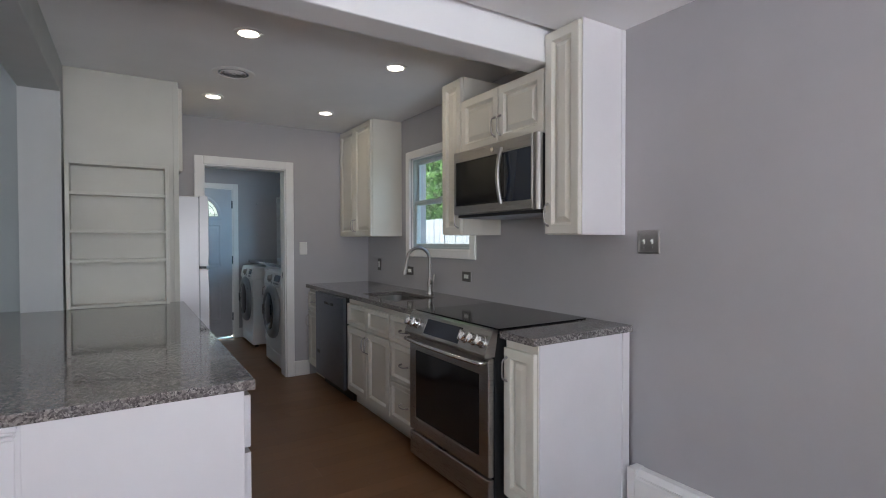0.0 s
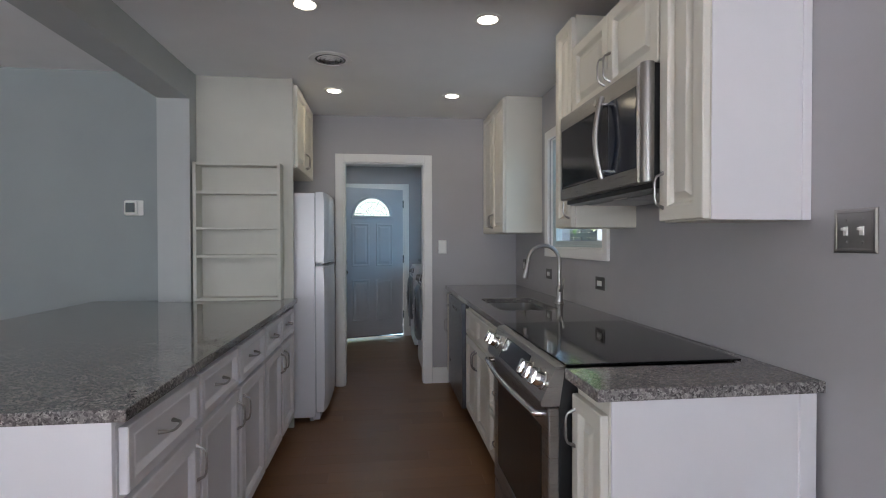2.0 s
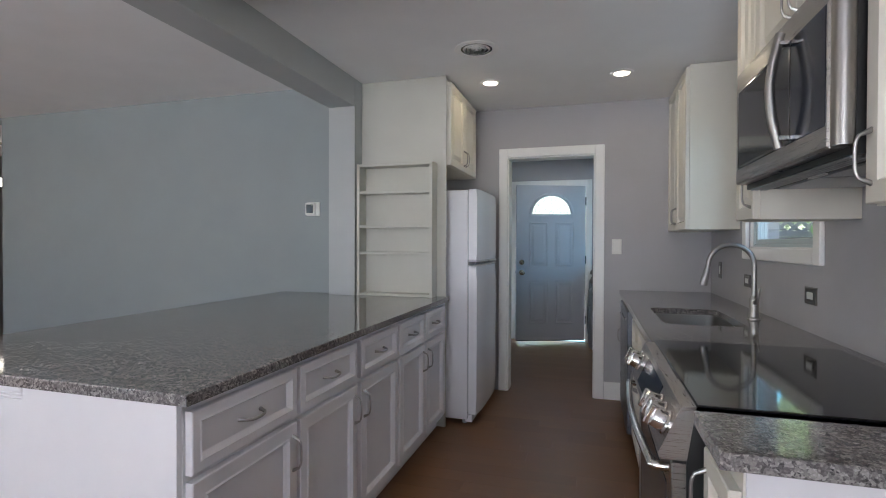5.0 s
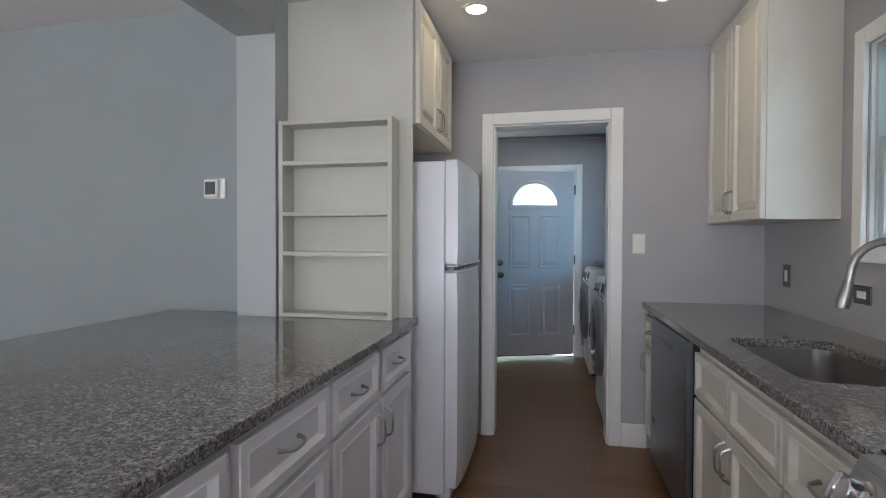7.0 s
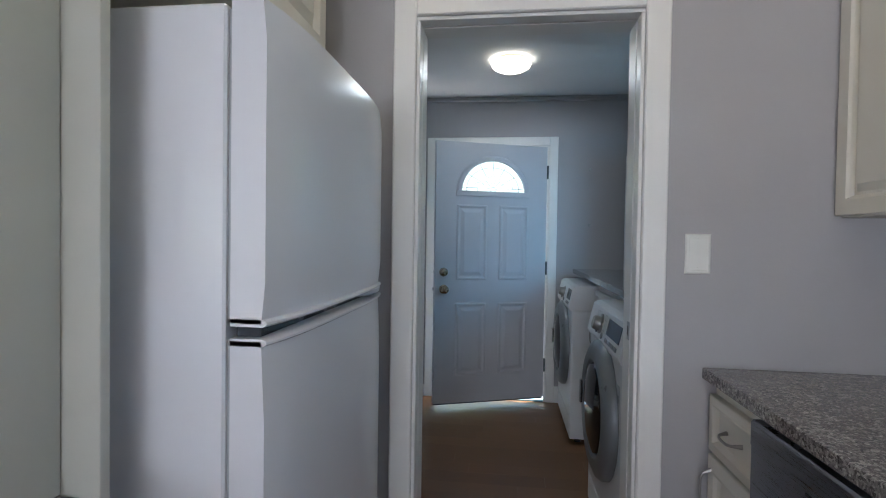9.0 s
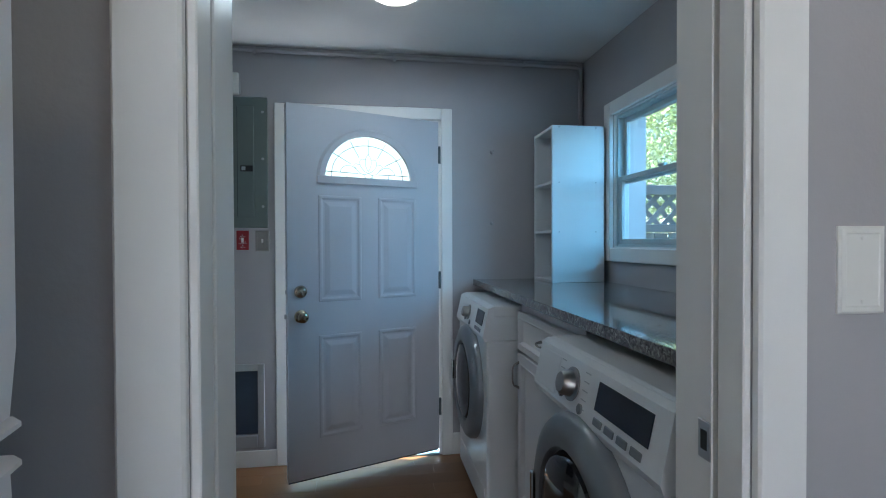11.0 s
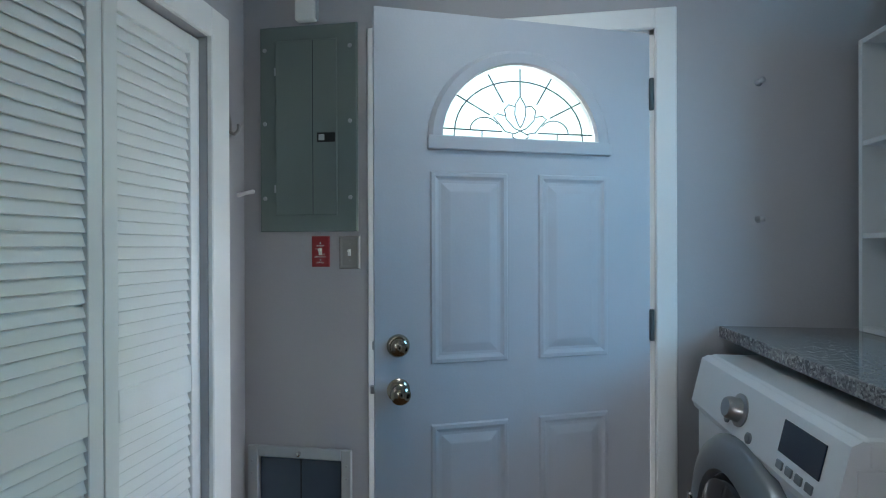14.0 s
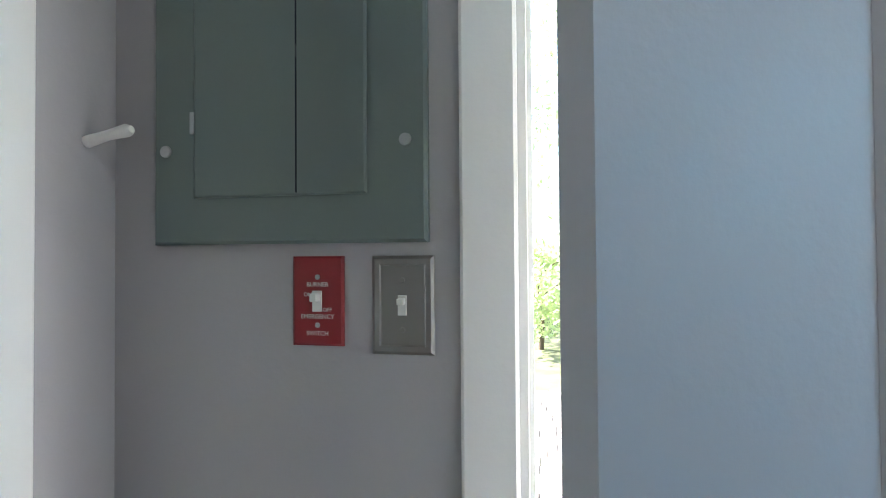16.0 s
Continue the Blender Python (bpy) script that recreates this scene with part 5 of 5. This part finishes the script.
def laundry_machine(name, y_far, label, dark_door, big_knob):
    """Front loader, front towards -y local; local x from far to near."""
    w, d, h = 0.686, 0.80, 1.012
    m = thing(name, face_west(2.468, y_far), label, name.replace("_", " "))
    part("body", joined(box(0, w, 0.0, d, 0.03, 0.855, 0.012, 2)), appliance_white, m)
    part("lid", box(0.002, w - 0.002, 0.03, d, 0.955, h, 0.012, 2), appliance_white, m)
    part("upper_body", box(0.001, w - 0.001, 0.02, d - 0.002, 0.855, 0.96), appliance_white, m)
    bm = bmesh.new()
    prof = [(0.06, 1.002), (0.03, 1.008), (0.012, 0.998), (-0.017, 0.872), (-0.009, 0.852), (0.03, 0.852)]
    va, vb = [bm.verts.new((0.003, y, z)) for y, z in prof], [bm.verts.new((w - 0.003, y, z)) for y, z in prof]
    bm.faces.new(va)
    bm.faces.new(vb[::-1])
    for k in range(len(prof)):
        bm.faces.new((va[k], vb[k], vb[(k + 1) % len(prof)], va[(k + 1) % len(prof)]))
    bmesh.ops.recalc_face_normals(bm, faces=bm.faces)
    fascia = part("fascia", bm, appliance_white, m)
    tl = math.degrees(math.atan2(0.029, 0.126))
    mid = pose(0, -0.0025, 0.935, -tl, 0, 0)
    def on_fascia(b):
        bmesh.ops.transform(b, matrix=mid, verts=b.verts)
        return b
    kr = 0.034 if big_knob else 0.03
    kx = 0.265 if big_knob else 0.30
    kb = lathe([(kr + 0.01, 0), (kr + 0.01, 0.004), (kr, 0.007), (kr * 0.9, 0.03), (kr * 0.75, 0.036), (0.004, 0.037)], Matrix.Translation((kx, 0, 0)) @ FACE_OUT)
    part("dial", on_fascia(kb), nickel, fascia, "silver dial", smooth=True)
    dx = 0.405 if big_knob else 0.49
    part("display", on_fascia(box(dx, dx + (0.225 if big_knob else 0.14), -0.003, 0.0, -0.022, 0.045, 0.001)), display_glass, fascia, "dark display")
    for k in range(4):
        bx = dx + 0.005 + k * (0.055 if big_knob else 0.034)
        part("button", on_fascia(box(bx, bx + (0.042 if big_knob else 0.024), -0.004, 0.0, -0.054, -0.036, 0.002)), ring_plastic, fascia, "small grey button")
    for bx, bz in ((-0.052, -0.036), (0.068, -0.044)):
        part("push_button", on_fascia(lathe([(0.013, 0), (0.013, 0.004), (0.009, 0.006)], Matrix.Translation((kx + bx, 0, bz)) @ FACE_OUT, 16)), ring_plastic, fascia, "small round button")
    if big_knob:
        part("dispenser_drawer", on_fascia(rings(0.02, 0.17, -0.056, 0.05, [(0, -0.0008), (0.003, -0.002)], 0.0)), appliance_white, fascia)
        for k in range(5):
            for sx in (-1, 1):
                part("marking", on_fascia(box(kx + sx * 0.075 - 0.014, kx + sx * 0.075 + 0.014, -0.0008, 0, 0.045 - k * 0.022, 0.048 - k * 0.022)), grey_plastic, fascia)
    # round door
    c = Matrix.Translation((w / 2, 0, 0.588)) @ FACE_OUT @ Matrix.Diagonal((1.10, 1.10, 1, 1))
    dr = part("door", lathe([(0.262, 0), (0.262, 0.022), (0.25, 0.04), (0.215, 0.056), (0.185, 0.05), (0.178, 0.03)], c, 44), ring_plastic, m, "silver-grey ring door", smooth=True)
    part("door_glass", lathe([(0.178, 0.028), (0.165, 0.05), (0.12, 0.062), (0.06, 0.067), (0.005, 0.068)], c, 36), dark_door, dr, "dark bulging glass", smooth=True)
    part("door_grip", box(0.105, 0.125, -0.066, -0.045, 0.535, 0.645, 0.004), chrome, dr)
    part("kick_panel", box(0.03, w - 0.03, -0.004, 0.01, 0.06, 0.17, 0.004), appliance_white, m)
    if big_knob:
        part("label_sticker", box(w - 0.11, w - 0.055, -0.0015, 0, 0.66, 0.76), grey_plastic, m, "grey warranty sticker")
        lettering(m, "10", w - 0.083, 0.71, 0.04, black_plastic, -0.0017)
    for fx in (0.06, w - 0.06):
        for fy in (0.06, d - 0.06):
            part("foot", lathe([(0.022, 0), (0.022, 0.02), (0.012, 0.032)], pose(fx, fy, 0), 12), black_plastic, m)
    return m


laundry_machine("clothes_dryer", 7.675, "white front-loading dryer under the worktop end", oven_glass, False)
laundry_machine("washing_machine", 6.28, "white front-loading washer with large silver dial", black_glass, True)

# ---- outside ----
structure("ground", box(-400, 400, -400, 400, -0.6, -0.16), soil, "dark green lawn and soil reaching the horizon", "ground")
pav = thing("pavement", None, "grey stone paver patio outside the door", "pavement", kind="structure")
part("bed", box(0.2, 3.2, BY + 0.17, BY + 5.0, -0.17, -0.135), soil, pav)
rnd = random.Random(4)
paver_mesh = {}
y = BY + 0.18
while y < BY + 4.9:
    d = 0.14
    x = 0.25 - rnd.random() * 0.15
    while x < 3.1:
        w = rnd.choice((0.14, 0.21, 0.28))
        if w not in paver_mesh:
            o = part("paver", box(0, w - 0.008, 0, d - 0.008, -0.135, -0.085, 0.006), paver_mat, pav)
            paver_mesh[w] = o.data
        else:
            o = new("paver", paver_mesh[w])
            o.parent = pav
        o.location = (x, y, rnd.uniform(-0.003, 0.003))
        x += w
    y += d

fe = thing("garden_fence", pose(0, 0, 0), "weathered wooden fence with a lattice top", "fence")
FY, FZ0 = 9.35, -0.16
for k in range(5):
    x = 3.75 + k * 1.9
    part("post", box(x - 0.045, x + 0.045, FY - 0.02, FY + 0.07, FZ0, 1.86, 0.004), fence_wood, fe)
part("rail", box(3.7, 11.4, FY - 0.03, FY + 0.05, 1.765, 1.86, 0.004), fence_wood, fe)
part("rail", box(3.7, 11.4, FY - 0.03, FY + 0.05, 1.395, 1.475, 0.004), fence_wood, fe)
board = None
for k in range(52):
    if board is None:
        board = part("board", box(0, 0.135, 0, 0.02, FZ0, 1.395), fence_wood, fe)
        ob = board
    else:
        ob = new("board", board.data)
        ob.parent = fe
    ob.location = (3.72 + k * 0.146, FY + rnd.uniform(0, 0.012), rnd.uniform(-0.008, 0.0))
lath = {}
for sgn in (-1, 1):
    for k in range(46):
        x = 3.6 + k * 0.172
        if sgn not in lath:
            bm = box(-0.235, 0.235, -0.004, 0.004, -0.025, 0.025)
            bmesh.ops.transform(bm, matrix=pose(0, 0.004 * sgn, 0, 0, sgn * 45, 0), verts=bm.verts)
            lath[sgn] = part("lattice_slat", bm, fence_wood, fe)
            ob = lath[sgn]
        else:
            ob = new("lattice_slat", lath[sgn].data)
            ob.parent = fe
        ob.location = (x, FY + 0.012, 1.62)

wf = thing("board_fence", None, "pale sunlit board fence beyond the kitchen window", "fence")
wb = None
for k in range(21):
    if wb is None:
        wb = part("board", box(0, 0.02, 0, 0.135, FZ0, 1.66), white_fence, wf)
        ob = wb
    else:
        ob = new("board", wb.data)
        ob.parent = wf
    ob.location = (5.05 + rnd.uniform(0, 0.01), 4.4 + k * 0.146, rnd.uniform(-0.01, 0))
part("rail", box(5.09, 5.13, 4.4, 7.45, 1.45, 1.53), white_fence, wf)


def leaf_cloud(centre, radii, count, size, seed, mat, name, parent):
    """Many small leaf blades in clumps inside an uneven ellipsoid."""
    r = np.random.default_rng(seed)
    clumps = r.normal(size=(max(12, count // 90), 3))
    clumps /= np.linalg.norm(clumps, axis=1)[:, None]
    clumps *= r.uniform(0.35, 1.0, len(clumps))[:, None] ** 0.6 * np.array(radii)
    pick = r.integers(0, len(clumps), count)
    c = clumps[pick] + r.normal(size=(count, 3)) * np.array(radii) * 0.17 + np.array(centre)
    a = r.normal(size=(count, 3))
    a /= np.linalg.norm(a, axis=1)[:, None]
    b = np.cross(a, r.normal(size=(count, 3)))
    b /= np.linalg.norm(b, axis=1)[:, None]
    s = size * r.uniform(0.6, 1.4, count)[:, None]
    v = np.stack([c - a * s, c + b * s * 0.45, c + a * s, c - b * s * 0.45], 1).reshape(-1, 3)
    me = bpy.data.meshes.new(name)
    me.from_pydata(v.tolist(), [], np.arange(count * 4).reshape(-1, 4).tolist())
    me.materials.append(mat)
    ob = new(name, me)
    ob.parent = parent
    ob["kind"] = "stuff"
    return ob


def tree(x, y, h, spread, seed, leaves, mat, label, leaf=0.09):
    r = random.Random(seed)
    t = thing("tree", pose(x, y, -0.2), label, "tree", "garden trees")
    bm = bmesh.new()
    add_tube(bm, [(0, 0, 0), (0.04, 0.02, h * 0.3), (-0.03, 0.05, h * 0.6), (0.02, 0, h * 0.92)], [0.03 * h, 0.022 * h, 0.013 * h, 0.004 * h], 9)
    for k in range(9):
        z = h * (0.25 + 0.07 * k)
        a = r.uniform(0, 6.28)
        l = spread * r.uniform(0.5, 0.9)
        add_tube(bm, [(0, 0, z), (math.cos(a) * l * 0.5, math.sin(a) * l * 0.5, z + 0.12 * h), (math.cos(a) * l, math.sin(a) * l, z + 0.16 * h)], [0.009 * h, 0.005 * h, 0.002 * h], 6)
    part("trunk", bm, bark, t, smooth=True)
    leaf_cloud((0, 0, h * 0.6), (spread, spread, h * 0.42), leaves, leaf, seed, mat, "crown", t)
    return t


tree(5.6, 12.2, 6.5, 2.4, 3, 56000, leaf_green, "leafy green tree behind the lattice fence", 0.034)
tree(8.6, 12.6, 7.5, 2.8, 5, 56000, leaf_green, "tall leafy green tree behind the fence", 0.038)
tree(11.8, 13.5, 8.0, 3.0, 8, 26000, leaf_green, "broad green garden tree", 0.045)
tree(6.6, 8.1, 6.0, 1.15, 11, 16000, pine_green, "feathery evergreen tree behind the pale fence", 0.06)
tree(3.4, 16.5, 9.5, 2.4, 14, 14000, leaf_green, "tall green tree beyond the patio", 0.06)
tree(-1.6, 19.5, 8.0, 2.8, 15, 8000, leaf_green, "green tree at the end of the garden")
tree(1.5, 15.6, 1.7, 0.9, 17, 3500, leaf_green, "low green shrub beside the pavers", 0.05)

# ---- floor planks ----
pl = thing("plank_floor", None, "red-brown stained wood plank floor", "floor", kind="structure")
rnd = random.Random(9)
plank_mesh = {}
rest_v, rest_f = [], []
PWID = 0.118
j = 0
y = -3.05
while y < BY:
    x = -6.2 - rnd.random() * 0.9
    while x < RX:
        ln = rnd.choice((0.75, 0.95, 1.15, 1.35))
        a, b = max(x, -6.19), min(x + ln, RX - 0.004)
        y1_ = min(y + PWID, BY)
        if b - a > 0.05:
            near = a < 2.75 and b > 1.3 and -0.2 < y
            if near and x > -6.1 and x + ln < RX - 0.004 and y + PWID < BY:
                if ln not in plank_mesh:
                    o = part("plank", box(0, ln - 0.0006, 0, PWID - 0.0004, -0.004, 0.0, 0.0004), plank_wood, pl)
                    plank_mesh[ln] = o.data
                else:
                    o = new("plank", plank_mesh[ln])
                    o.parent = pl
                o.location = (x, y, rnd.uniform(-0.0004, 0))
            else:
                n0 = len(rest_v)
                rest_v += [(a, y, 0), (b - 0.0015, y, 0), (b - 0.0015, y1_ - 0.0004, 0), (a, y1_ - 0.0004, 0), (a, y, -0.004), (b - 0.0015, y, -0.004), (b - 0.0015, y1_ - 0.0004, -0.004), (a, y1_ - 0.0004, -0.004)]
                rest_f += [tuple(n0 + i for i in q) for q in ((0, 1, 2, 3), (0, 4, 5, 1), (1, 5, 6, 2), (2, 6, 7, 3), (3, 7, 4, 0))]
        x += ln
    y += PWID
    j += 1
me = bpy.data.meshes.new("planks_beyond")
me.from_pydata(rest_v, [], rest_f)
me.materials.append(plank_wood)
ob = new("planks_beyond", me)
ob.parent = pl
ob["kind"] = "stuff"
